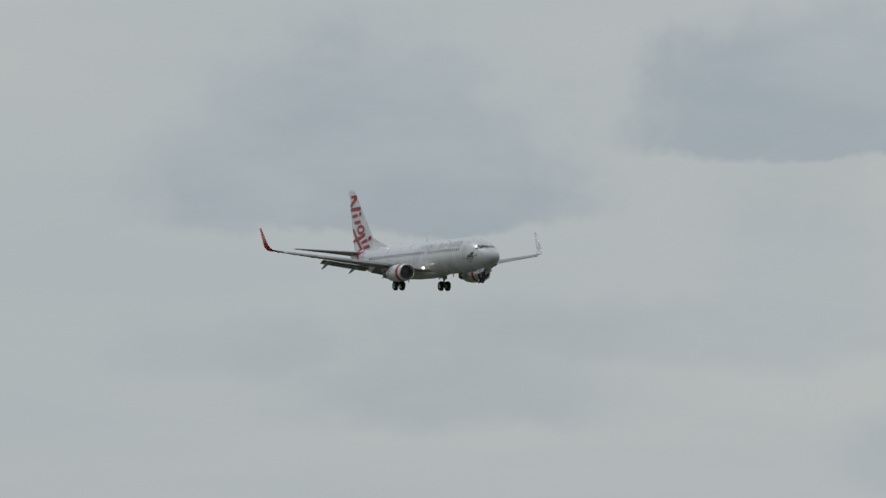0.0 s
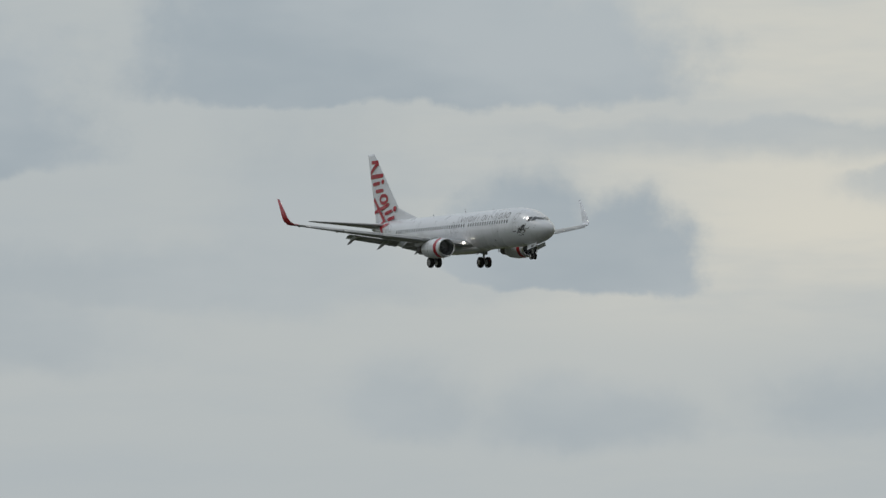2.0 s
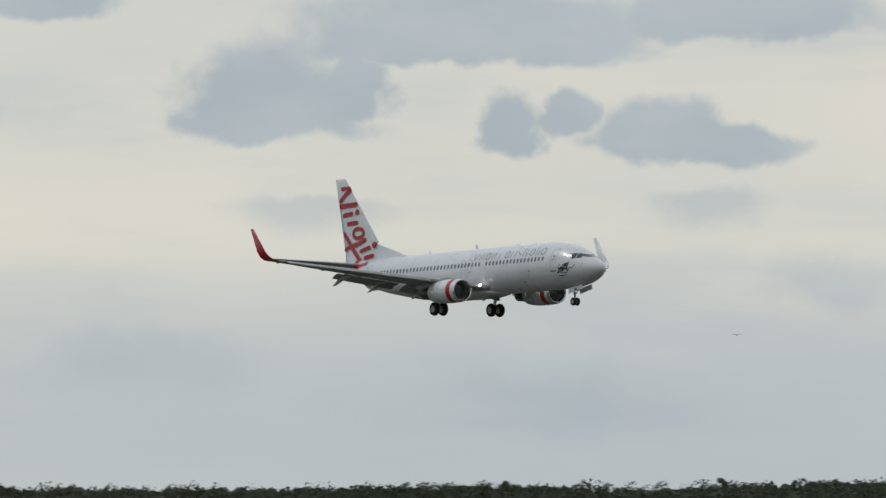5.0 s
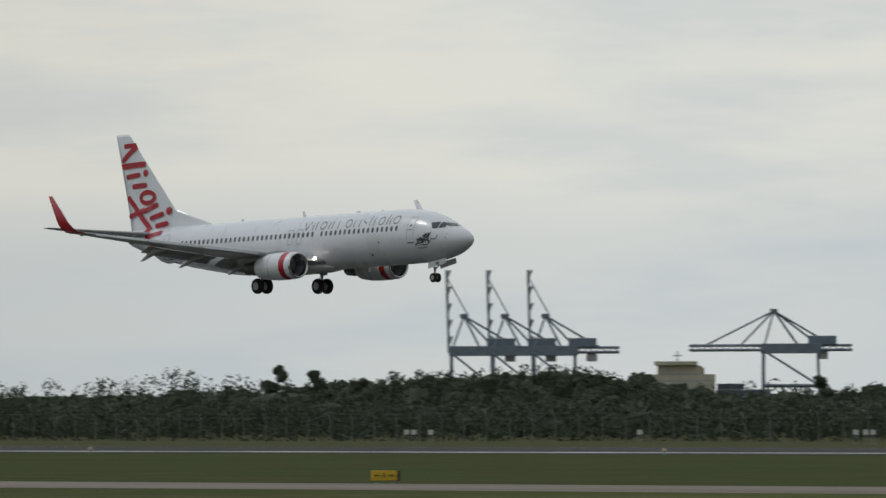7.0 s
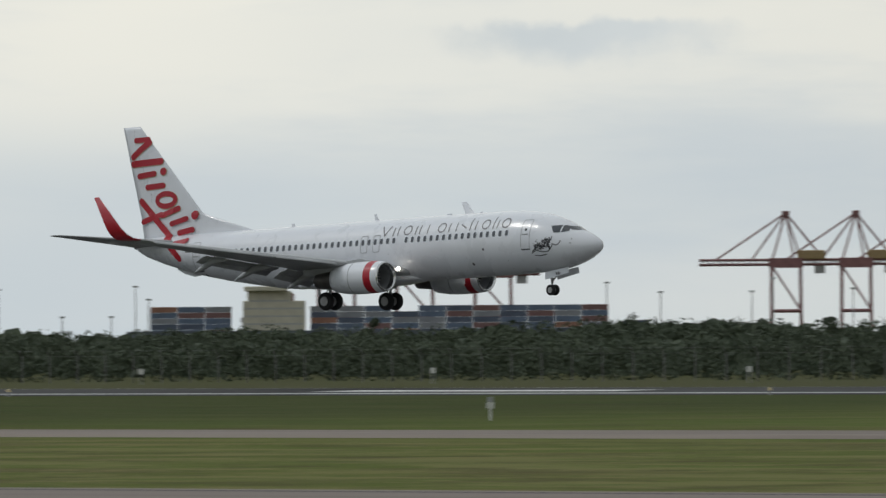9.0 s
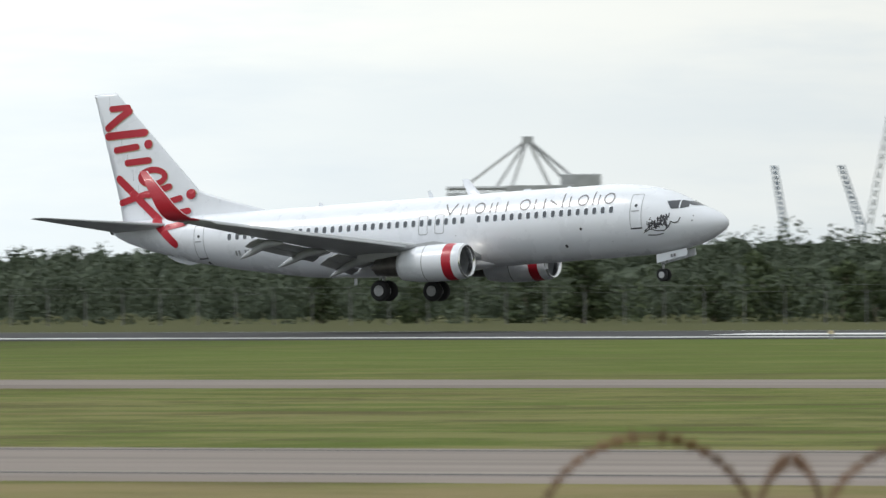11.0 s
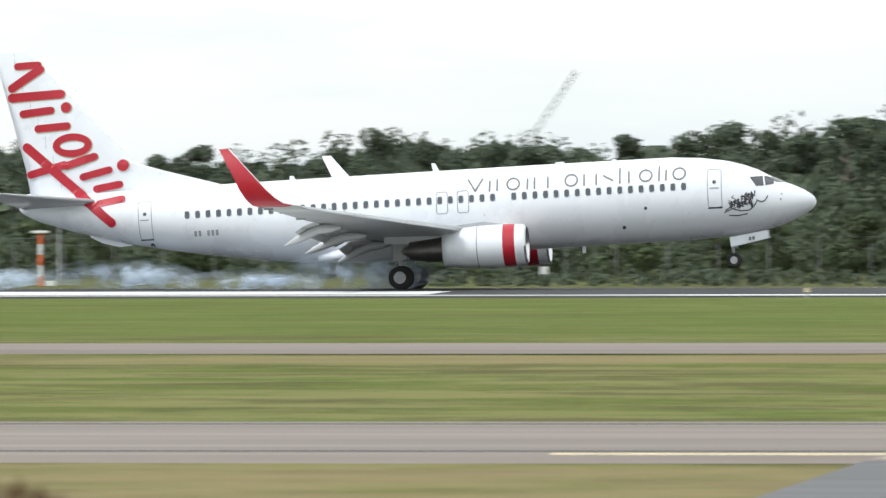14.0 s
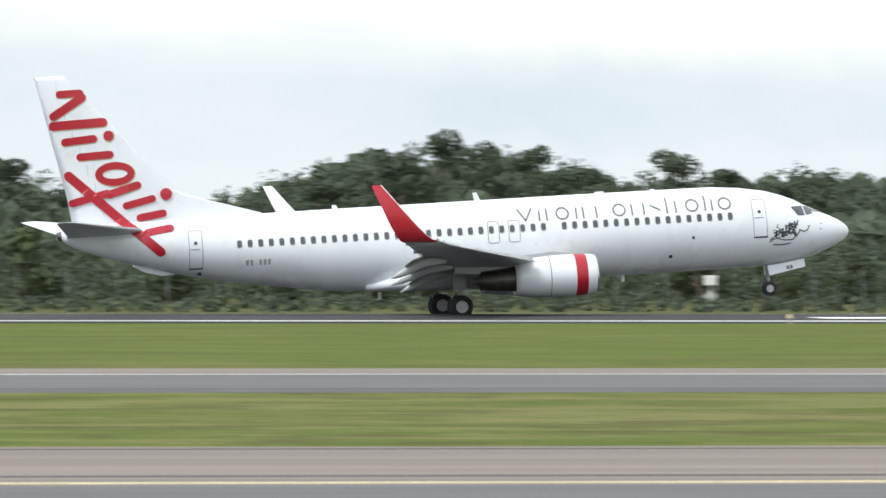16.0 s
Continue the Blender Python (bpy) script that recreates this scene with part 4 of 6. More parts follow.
def make_airliner():
    root = empty("airliner", pose(-979.7, RUNWAY_Y, 34.9), "white twin-engined airliner with a red-marked tail, landing", "airliner")
    n = 44
    rings = []
    ds = sorted(set(_HX + list(np.linspace(6.8, 38, 40))))
    for d in ds:
        t, b, w = hull(d)
        c, h = 0.5 * (t + b), 0.5 * (t - b)
        rings.append([(NOSE - d, w * math.cos(6.28319 * i / n), c + h * math.sin(6.28319 * i / n)) for i in range(n)])
    v, f = loft(rings)
    body = mesh("fuselage", v, f, SKIN, root, True, "glossy white round fuselage")
    # wing-to-body fairing
    rings = []
    for d, w, b, t in ((14.0, 0.7, 1.52, 1.72), (15.2, 1.45, 1.40, 2.1), (16.6, 1.92, 1.28, 2.45), (19.0, 2.05, 1.24, 2.5), (21.4, 1.98, 1.28, 2.35), (22.8, 1.7, 1.36, 2.1), (23.9, 1.1, 1.46, 1.8)):
        c, h = 0.5 * (t + b), 0.5 * (t - b)
        rings.append([(NOSE - d, w * math.copysign(abs(math.cos(a)) ** 0.6, math.cos(a)), c + h * math.copysign(abs(math.sin(a)) ** 0.7, math.sin(a))) for a in (6.28319 * i / 32 for i in range(32))])
    v, f = loft(rings)
    mesh("wing_fairing", v, f, SKIN, root, True)
    # tail fin with its dorsal fillet
    rings = []
    for z in (5.0, 5.6, 6.74, 8.5, 10.5, 12.4, 12.6):
        le = float(np.interp(z, [r[0] for r in FIN], [r[1] for r in FIN]))
        te = float(np.interp(z, [r[0] for r in FIN], [r[2] for r in FIN]))
        us = [0, 0.01, 0.03, 0.08, 0.16, 0.3, 0.45, 0.6, 0.75, 0.88, 1]
        k = 0.5 if z > 12.5 else 1
        side = [(le + u * (te - le), fin_side(le + max(u, 1e-4) * (te - le), max(5.2, z)) * k + 0.004) for u in us]
        rings.append([(NOSE - d, y, z) for d, y in side] + [(NOSE - d, -y, z) for d, y in side[-2:0:-1]])
    v, f = loft(rings)
    fin = mesh("tail_fin", v, f, SKIN, root, True, "tall white swept tail fin")
    rings = []
    for d, top, w in ((28.6, 5.5, 0.04), (30.0, 5.92, 0.08), (31.2, 6.28, 0.11), (32.4, 6.68, 0.14), (33.4, 7.2, 0.12)):
        rings.append([(NOSE - d, -w - 0.02, 5.2), (NOSE - d, w + 0.02, 5.2), (NOSE - d, w * 0.5, top - 0.1), (NOSE - d, 0, top), (NOSE - d, -w * 0.5, top - 0.1)])
    v, f = loft(rings)
    mesh("dorsal_fillet", v, f, SKIN, root)
    # red strokes of the tail emblem, each with a pale edge
    bars = [([(38.04, 11.72), (37.05, 11.74)], 0.34), ([(36.96, 11.52), (38.38, 10.68)], 0.40), ([(38.42, 10.22), (36.02, 10.28)], 0.42),
            ([(37.91, 9.42), (36.54, 9.52)], 0.36), ([(37.22, 8.67), (35.80, 8.72)], 0.36), ([(35.94, 6.81), (34.56, 7.18)], 0.36),
            ([(37.82, 7.80), (33.75, 3.92)], 0.44), ([(37.72, 6.48), (36.02, 6.87)], 0.36), ([(35.16, 6.22), (33.87, 6.49)], 0.34),
            ([(34.52, 5.61), (33.40, 5.76)], 0.36), ([(33.20, 5.05), (34.32, 4.89)], 0.34)]
    shapes = [(stroke(pts, w + 0.03, 10), stroke(pts, w)) for pts, w in bars]
    shapes += [(disc(d, z, s + 0.03), disc(d, z, s)) for d, z, s in ((35.8, 9.62, 0.25), (33.2, 6.67, 0.29))]
    shapes.append((ring(35.6, 7.78, 0.98, 0.60, 0.38), ring(35.6, 7.78, 0.95, 0.57, 0.34)))
    for k, (pale, red) in enumerate(shapes):
        e = decal("emblem_stroke", red, RED, fin, 0.034 + 0.0015 * (k % 3), "bold red brush stroke of the tail emblem")
        rim = [[(d - 0.025, z - 0.03) for d, z in o] for o in pale if min(z for d, z in o) > 6.6]
        if rim:
            decal("stroke_edge", rim, GOLD, e, 0.024)
    bm = bmesh.new()
    for i in range(7):
        z = 5.75 + i * 0.95
        d = float(np.interp(z, [5.6, 12.6], [36.2, 38.55]))
        box(bm, (NOSE - d - 0.008, -fin_side(d, z) - 0.012, z), (NOSE - d + 0.008, -fin_side(d, z) - 0.004, z + 0.93))
    part("rudder_seam", bm, SEAM, fin)
    # tailplanes
    for s in (-1, 1):
        rr = []
        for y, le, te, z in ((0.3, 34.0, 38.1, 4.95), (1.2, 34.75, 38.2, 5.05), (7.0, 38.55, 39.35, 5.64), (7.17, 38.9, 39.38, 5.66)):
            rr.append(foil(le, te - le, s * y, z, 0.10 if y < 7.1 else 0.05, 2))
        v, f = loft(rr)
        mesh("tailplane", v, f, SKIN_GREY if s < 0 else SKIN, root, True, "swept horizontal tailplane")
    for s in (-1, 1):
        make_wing(root, s)
        make_engine(root, s)
    make_gear(root)
    # cabin windows, one by one
    for i in range(48):
        d = 6.13 + i * 0.508
        if 13.9 < d < 14.1 or 14.4 < d < 14.95:
            continue
        zc = 3.97 + 0.0045 * (d - 6)
        pts = [(d + 0.115 * math.copysign(abs(math.cos(a)) ** 0.55, math.cos(a)), zc + 0.175 * math.copysign(abs(math.sin(a)) ** 0.55, math.sin(a))) for a in (6.28319 * k / 14 for k in range(14))]
        win = decal("cabin_window", [pts], PANE, body, 0.012)
        fr = [[pts[k], pts[(k + 1) % 14], (d + (pts[(k + 1) % 14][0] - d) * 1.28, zc + (pts[(k + 1) % 14][1] - zc) * 1.2), (d + (pts[k][0] - d) * 1.28, zc + (pts[k][1] - zc) * 1.2)] for k in range(14)]
        decal("surround", fr, SILVER, win, 0.010)
    # doors and exits
    for d0, d1, z0, z1, w in ((4.33, 5.02, 2.88, 4.72, 0.035), (31.75, 32.42, 3.02, 4.86, 0.035), (17.43, 18.0, 3.36, 4.44, 0.04), (16.42, 16.99, 3.36, 4.44, 0.04)):
        door = decal("cabin_door", outline(d0, d1, z0, z1, w), SEAM, body, 0.011)
        if z1 - z0 > 1.5:
            decal("door_window", disc(0.5 * (d0 + d1), z1 - 0.62, 0.09), PANE, door, 0.014)
            decal("door_handle", [[(d0 + 0.15, z1 - 0.88), (d1 - 0.1, z1 - 0.88), (d1 - 0.1, z1 - 0.94), (d0 + 0.15, z1 - 0.94)]], SEAM, door, 0.014)
            decal("door_sill", [[(d0, z0 + 0.02), (d1, z0 + 0.02), (d1, z0 - 0.05), (d0, z0 - 0.05)]], INK, door, 0.014)
    # the livery lettering, as plain bars and loops
    lw = 0.08
    loops = [stroke([(d, 4.33), (d - 0.02, 5.0 if 7.2 < d < 8 else 4.80)], lw) for d in (15.42, 13.61, 6.97, 7.30)]
    loops += [stroke([(16.44, 4.92), (16.10, 4.36)], lw), stroke([(16.10, 4.36), (15.76, 4.92)], lw)]
    loops += [stroke([(d, 4.33), (d, z)], lw) for d, z in ((15.05, 4.86), (8.74, 4.84), (9.17, 5.02), (13.26, 4.82), (12.62, 4.82), (10.88, 4.82), (10.30, 4.82))]
    loops += [ring(d, 4.60, 0.33, 0.31, lw) for d in (14.28, 11.5, 7.93, 6.33)] + [stroke([(9.95, 4.72), (9.52, 4.48)], lw)]
    for o in loops:
        decal("livery_stroke", o, LETTER_GREY, body, 0.014)
    # registration, as bars
    for k in (0, 1, 2, 4, 5):
        d = 28.55 + 0.21 * k
        decal("registration_bar", [[(d, 3.02), (d + 0.13, 3.02), (d + 0.13, 3.29), (d, 3.29)]], SEAM, body, 0.012)
    # nose art, as loose curls
    rng = random.Random(8)
    curls = []
    for k in range(32):
        d, z = rng.uniform(2.85, 4.1), rng.uniform(2.82, 3.3)
        z += (3.4 - d) * 0.12
        a = rng.uniform(0, 6.28)
        curls += stroke([(d, z), (d + 0.16 * math.cos(a), z + 0.13 * math.sin(a)), (d + 0.05, z + 0.17)], rng.choice((0.03, 0.045, 0.07)))
    for o in ([(4.25, 2.62), (3.9, 2.78), (3.5, 2.66), (3.1, 2.66), (2.85, 2.85), (2.72, 3.05)], [(2.72, 3.12), (2.5, 3.02), (2.32, 3.08), (2.2, 3.28)],
              [(4.05, 2.47), (3.6, 2.44), (3.2, 2.50)], [(4.2, 2.72), (3.85, 2.92), (3.6, 3.2)], [(2.95, 3.25), (2.80, 3.42), (2.78, 3.56)], [(3.4, 3.3), (3.1, 3.42), (2.9, 3.36)]):
        curls += stroke(o, 0.055)
    decal("nose_art", curls, INK, body, 0.014, "dark curling nose art")
    # flight deck glazing
    for s in (-1, 1):
        for o in ([(3.02, 4.24), (2.72, 3.80), (2.36, 3.80), (2.42, 4.26)], [(2.36, 4.25), (2.28, 3.80), (1.90, 3.86), (1.98, 4.16)]):
            v, f = [], []
            k = 6
            for i in range(k + 1):
                for j in range(k + 1):
                    a, b = i / k, j / k
                    d = (o[0][0] * (1 - a) + o[3][0] * a) * (1 - b) + (o[1][0] * (1 - a) + o[2][0] * a) * b
                    z = (o[0][1] * (1 - a) + o[3][1] * a) * (1 - b) + (o[1][1] * (1 - a) + o[2][1] * a) * b
                    v.append((NOSE - d, s * (hull_side(d, z) + 0.018), z))
            for i in range(k):
                for j in range(k):
                    q = i * (k + 1) + j
                    f.append((q, q + 1, q + k + 2, q + k + 1))
            mesh("flight_deck_window", v, f, PANE, body, True)
        v, f = [], []
        k = 6
        for i in range(k + 1):
            for j in range(k + 1):
                # from the outer edge to the centre post, sill to brow
                y = 0.03 + (1 - i / k) * 0.62
                d = 1.42 + 0.5 * (j / k) + 0.42 * (y / 0.65) ** 2
                t, b, w = hull(d)
                z = 0.5 * (t + b) + 0.5 * (t - b) * math.sqrt(max(0, 1 - (y / w) ** 2))
                v.append((NOSE - d + 0.02, s * y, z + 0.015))
        for i in range(k):
            for j in range(k):
                q = i * (k + 1) + j
                f.append((q, q + 1, q + k + 2, q + k + 1))
        mesh("windscreen", v, f, PANE, body, True)
    # aerials, probes, drain mast, tail skid, vents
    for d, h, w in ((17.95, 0.42, 0.30), (24.9, 0.22, 0.3), (11.9, 0.12, 0.5), (9.4, 0.10, 0.3)):
        bm = bmesh.new()
        z = hull(d)[0]
        vs = [(NOSE - d, -0.02, z - 0.04), (NOSE - d, 0.02, z - 0.04), (NOSE - d - w, 0.02, z - 0.04), (NOSE - d - w, -0.02, z - 0.04)]
        lo = [bm.verts.new(p) for p in vs]
        hi = [bm.verts.new((p[0] - h * 0.45 + (0.1 if i > 1 else 0), p[1] * 0.5, p[2] + h)) for i, p in enumerate(vs)]
        for i in range(4):
            bm.faces.new((lo[i], lo[(i + 1) % 4], hi[(i + 1) % 4], hi[i]))
        bm.faces.new(hi)
        part("aerial", bm, SKIN, root, "small white blade aerial")
    for d in (11.2, 23.1):
        bm = bmesh.new()
        z = 1.3 if d > 20 else 1.43
        box(bm, (NOSE - d - 0.12, -0.02, z - 0.32), (NOSE - d + 0.05, 0.02, z + 0.05))
        part("drain_mast", bm, SKIN, root)
    rr = [[(NOSE - d, y, z) for y, z in ((-w, t), (w, t), (w * 0.5, b), (-w * 0.5, b))] for d, w, t, b in ((33.0, 0.03, 2.9, 2.80), (33.6, 0.08, 3.05, 2.76), (34.4, 0.08, 3.3, 2.98), (35.0, 0.03, 3.45, 3.3))]
    v, f = loft(rr)
    mesh("tail_skid", v, f, SKIN, root)
    rr = lathe([(NOSE - 38.2, 0.26), (NOSE - 38.55, 0.19), (NOSE - 38.4, 0.15)], 0, 4.95, 14)
    v, f = loft(rr)
    mesh("tail_exhaust", v, f, BURNT, root)
    for d, z, r in ((8.0, 3.05, 0.08), (1.55, 3.35, 0.04), (1.6, 3.1, 0.05), (15.7, 3.2, 0.03), (9.1, 2.2, 0.09), (31.9, 2.72, 0.12)):
        decal("vent", disc(d, z, r), INK if r > 0.07 else SEAM, body, 0.014)
    decal("hull_seam", [[(6.25, 1.75), (6.28, 1.75), (6.28, 2.3), (6.25, 2.3)]], SEAM, body, 0.013)
    return root


AIRLINER = make_airliner()


# ---------------------------------------------------------------- the port beyond the trees
def far(az, d, z=0.0):
    return Vector((d * math.sin(radians(az)), d * math.cos(radians(az)), z))


def height(el, d):
    return 3.2 + d * math.tan(radians(el))


def facing(az, d, z=0.0):
    """A pose at that bearing, x to the right as the camera sees it, y away from it."""
    return Matrix.Translation(far(az, d, z)) @ pose(0, 0, 0, 0, 0, -az)


def bars(name, lines, r, material, parent, label="", n=4):
    bm = bmesh.new()
    for a, b in lines:
        tube(bm, a, b, r, n=n)
    return part(name, bm, material, parent, label)


def quay_crane(az, d, apex, girder, left, right, l0, l1, material, up=False, house=None):
    """A ship-to-shore gantry crane seen from the side."""
    root = empty("quay_crane", facing(az, d), "tall steel container gantry crane with its boom " + ("raised" if up else "lowered"), "crane", "cranes of the port")
    g = girder
    for x in (l0, l1):
        for y in (-9, 9):
            bars("leg", [((x, y, 0), (x * 0.96, y * 0.9, g))], 0.85, material, root)
    for y in (-9, 9):
        bars("portal_beam", [((l0, y, 0.42 * g), (l1, y, 0.42 * g))], 0.8, material, root)
        bars("leg_brace", [((l0, y, g), (l1, y, 0.42 * g))], 0.45, material, root)
    for x in (l0, l1):
        bars("cross_beam", [((x, -9, g * 0.98), (x, 9, g * 0.98))], 0.8, material, root)
    bars("girder", [((l0 if up else left, y, g + dz), (right, y, g + dz)) for y in (-3, 3) for dz in (0, 2.2)], 0.6, material, root)
    n = 14
    bars("girder_lattice", [((l0 + (right - l0) * i / n, -3, g + 2.2 * (i % 2)), (l0 + (right - l0) * (i + 1) / n, -3, g + 2.2 * ((i + 1) % 2))) for i in range(n)], 0.3, CRANE_GREY, root)
    if up:
        tip = (l0 - 2, 0, g + 38)
        bars("raised_boom", [((l0 - 1, y, g), (tip[0], y, tip[2])) for y in (-3, 3)] + [((l0 - 1 - i / 10, 0, g + (tip[2] - g) * i / 10), (l0 - 1 - (i + 1) / 10 + 1.6 * (i % 2), 0, g + (tip[2] - g) * (i + 1) / 10)) for i in range(10)], 0.6, material, root)
        bars("boom_stay", [((2, 0, apex), (tip[0], 0, tip[2] - 3))], 0.3, material, root)
    else:
        n = 12
        bars("boom_lattice", [((left + (l0 - left) * i / n, -3, g + 2.2 * (i % 2)), (left + (l0 - left) * (i + 1) / n, -3, g + 2.2 * ((i + 1) % 2))) for i in range(n)], 0.3, CRANE_GREY, root)
        bars("boom_stay", [((0, y, apex), (left * 0.82, y, g + 2)) for y in (-2, 2)] + [((0, y, apex), (left * 0.4, y, g + 2)) for y in (-2, 2)], 0.42, material, root)
    bm = bmesh.new()
    for y in (-9, 9):
        box(bm, (l0 - 1, y * 0.9 - 0.8, g - 1.5), (l1 + 1, y * 0.9 + 0.8, g + 3.0), 0.1)
    part("sill_beam", bm, material, root)
    bars("mast", [((l0, y, g), (0, y * 0.3, apex)) for y in (-6, 6)] + [((l1 * 0.6, y, g), (0, y * 0.3, apex)) for y in (-6, 6)], 0.55, material, root)
    bars("back_stay", [((0, y, apex), (right * 0.75, y, g + 2)) for y in (-2, 2)] + [((0, y, apex), (l1, y, g + 2)) for y in (-2, 2)], 0.45, material, root)
    bm = bmesh.new()
    box(bm, (-1.8, -2.5, apex - 1.2), (1.8, 2.5, apex + 1.0), 0.2)
    part("mast_head", bm, material, root)
    bm = bmesh.new()
    box(bm, (l1 * 0.75, -4, g + 2.4), (l1 * 0.75 + 13, 4, g + 6.6), 0.3)
    part("machine_house", bm, house or material, root)
    bm = bmesh.new()
    box(bm, (right * 0.55, -2, g - 4.2), (right * 0.55 + 5, 2, g - 0.6), 0.2)
    part("trolley_cab", bm, CRANE_GREY, root)
    return root


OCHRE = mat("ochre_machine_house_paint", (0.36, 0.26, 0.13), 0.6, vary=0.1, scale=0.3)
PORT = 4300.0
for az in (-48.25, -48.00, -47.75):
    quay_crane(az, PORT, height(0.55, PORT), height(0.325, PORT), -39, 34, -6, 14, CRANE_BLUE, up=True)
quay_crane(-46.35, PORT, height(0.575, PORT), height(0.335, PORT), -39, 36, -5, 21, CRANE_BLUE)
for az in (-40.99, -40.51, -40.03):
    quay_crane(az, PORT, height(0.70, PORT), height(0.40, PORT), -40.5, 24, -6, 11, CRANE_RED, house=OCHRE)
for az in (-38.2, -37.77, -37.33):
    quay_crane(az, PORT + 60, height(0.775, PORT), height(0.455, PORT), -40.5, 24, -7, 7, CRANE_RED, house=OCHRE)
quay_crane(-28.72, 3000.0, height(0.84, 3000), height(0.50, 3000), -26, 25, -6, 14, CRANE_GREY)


def container_ship(az0, az1, d, deck, house_az, house_top, name="container_ship"):
    """Hull and deckhouse; the boxes on deck are things of their own."""
    mid = 0.5 * (az0 + az1)
    root = empty(name, facing(mid, d), "moored container ship with a dark hull and cream deckhouse", "ship")
    w = d * math.tan(radians(0.5 * (az1 - az0)))
    rings = []
    for x, y in ((-w - 6, 1.5), (-w, 9), (-w * 0.5, 13), (w * 0.7, 13), (w, 11)):
        rings.append([(x, -y, 0), (x, y, 0), (x * 1.01, y * 1.08, deck), (x * 1.01, -y * 1.08, deck)])
    v, f = loft(rings)
    mesh("hull", v, f, HULL, root)
    hx = d * math.tan(radians(house_az - mid))
    top = height(house_top, d)
    bm = bmesh.new()
    box(bm, (hx - 14, -10, deck), (hx + 14, 10, deck + 0.62 * (top - deck)), 0.3)
    part("deckhouse", bm, CREAM, root)
    bm = bmesh.new()
    box(bm, (hx - 12, -9, deck + 0.62 * (top - deck)), (hx + 8, 9, deck + 0.82 * (top - deck)), 0.3)
    part("upper_deckhouse", bm, CREAM, root)
    bm = bmesh.new()
    box(bm, (hx - 13.5, -13, deck + 0.82 * (top - deck)), (hx + 6, 13, deck + 0.92 * (top - deck)), 0.3)
    part("bridge", bm, CREAM, root)
    for k in range(4):
        bm = bmesh.new()
        z = deck + (top - deck) * (0.12 + 0.16 * k)
        box(bm, (hx - 13.2 + 2 * (k > 2), -10.1, z), (hx + 13 - 6 * (k > 2), -9.9, z + 0.8))
        part("window_band", bm, GREY_WALL, root)
    bars("mast", [((hx - 3, 0, deck + 0.9 * (top - deck)), (hx - 3, 0, top + 3)), ((hx - 5, 0, top + 1), (hx - 1, 0, top + 1))], 0.3, CRANE_GREY, root)
    bm = bmesh.new()
    box(bm, (hx + 5, -3, deck + 0.5 * (top - deck)), (hx + 9, 3, deck + 0.78 * (top - deck)), 0.5)
    part("funnel", bm, CRANE_RED, root)


def stack_boxes():
    """Containers on ships and on the quay."""
    rng = random.Random(5)
    protos = []
    for m in BOX_MATS:
        bm = bmesh.new()
        box(bm, (-6.05, -1.2, 0.02), (6.05, 1.2, 2.57), 0.06)
        for i in range(10):
            x = -5.4 + 1.2 * i
            box(bm, (x, -1.26, 0.25), (x + 0.5, -1.19, 2.35))
        protos.append(tagged(part("shipping_container", bm, m), m.name.replace("_", " ").replace("container ", "") + " painted steel shipping container in a stack", "container", "containers of the port"))
    used = set()
    for az0, az1, d, base, tiers, skip in ((-42.1, -41.58, PORT - 80, 6.0, 5, 0.0), (-41.12, -39.2, PORT - 80, 6.0, 5, 0.3), (-39.2, -38.95, PORT - 60, 4.0, 3, 0.2), (-46.70, -46.2, PORT - 90, 5.0, 2, 0.1)):
        n = int(d * radians(az1 - az0) / 12.25)
        for i in range(n):
            for k in range(tiers + (1 if rng.random() < 0.12 else 0)):
                if rng.random() < skip and k >= tiers - 1:
                    break
                az = az0 + (i + 0.5) * math.degrees(12.25 / d)
                src = rng.choice(protos[:3] + protos[4:] * 3 + protos[3:4] * (i % 3 == 0) + protos[:1])
                m = facing(az, d, base + 2.6 * k)
                if src in used:
                    copy_thing(src, m)
                else:
                    used.add(src)
                    src.matrix_world = m


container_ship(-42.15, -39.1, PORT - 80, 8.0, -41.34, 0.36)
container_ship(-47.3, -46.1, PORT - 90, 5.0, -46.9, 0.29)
stack_boxes()


def light_mast(az, el, d):
    root = empty("light_mast", facing(az, d), "tall grey floodlight mast of the port", "light mast", "masts of the port")
    h = height(el, d)
    bm = bmesh.new()
    tube(bm, (0, 0, 0), (0, 0, h), 0.4, 0.22, 6)
    part("pole", bm, CRANE_GREY, root)
    bm = bmesh.new()
    box(bm, (-1.3, -0.6, h - 0.7), (1.3, 0.6, h + 0.1), 0.1)
    part("floodlights", bm, CRANE_GREY, root)


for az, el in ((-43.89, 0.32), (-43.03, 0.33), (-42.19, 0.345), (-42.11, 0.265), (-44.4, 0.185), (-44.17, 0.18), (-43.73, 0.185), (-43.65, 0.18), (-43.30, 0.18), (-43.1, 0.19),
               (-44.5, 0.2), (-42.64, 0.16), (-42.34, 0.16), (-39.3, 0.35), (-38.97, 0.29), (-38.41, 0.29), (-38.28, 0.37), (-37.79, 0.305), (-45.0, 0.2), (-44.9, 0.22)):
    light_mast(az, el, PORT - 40)


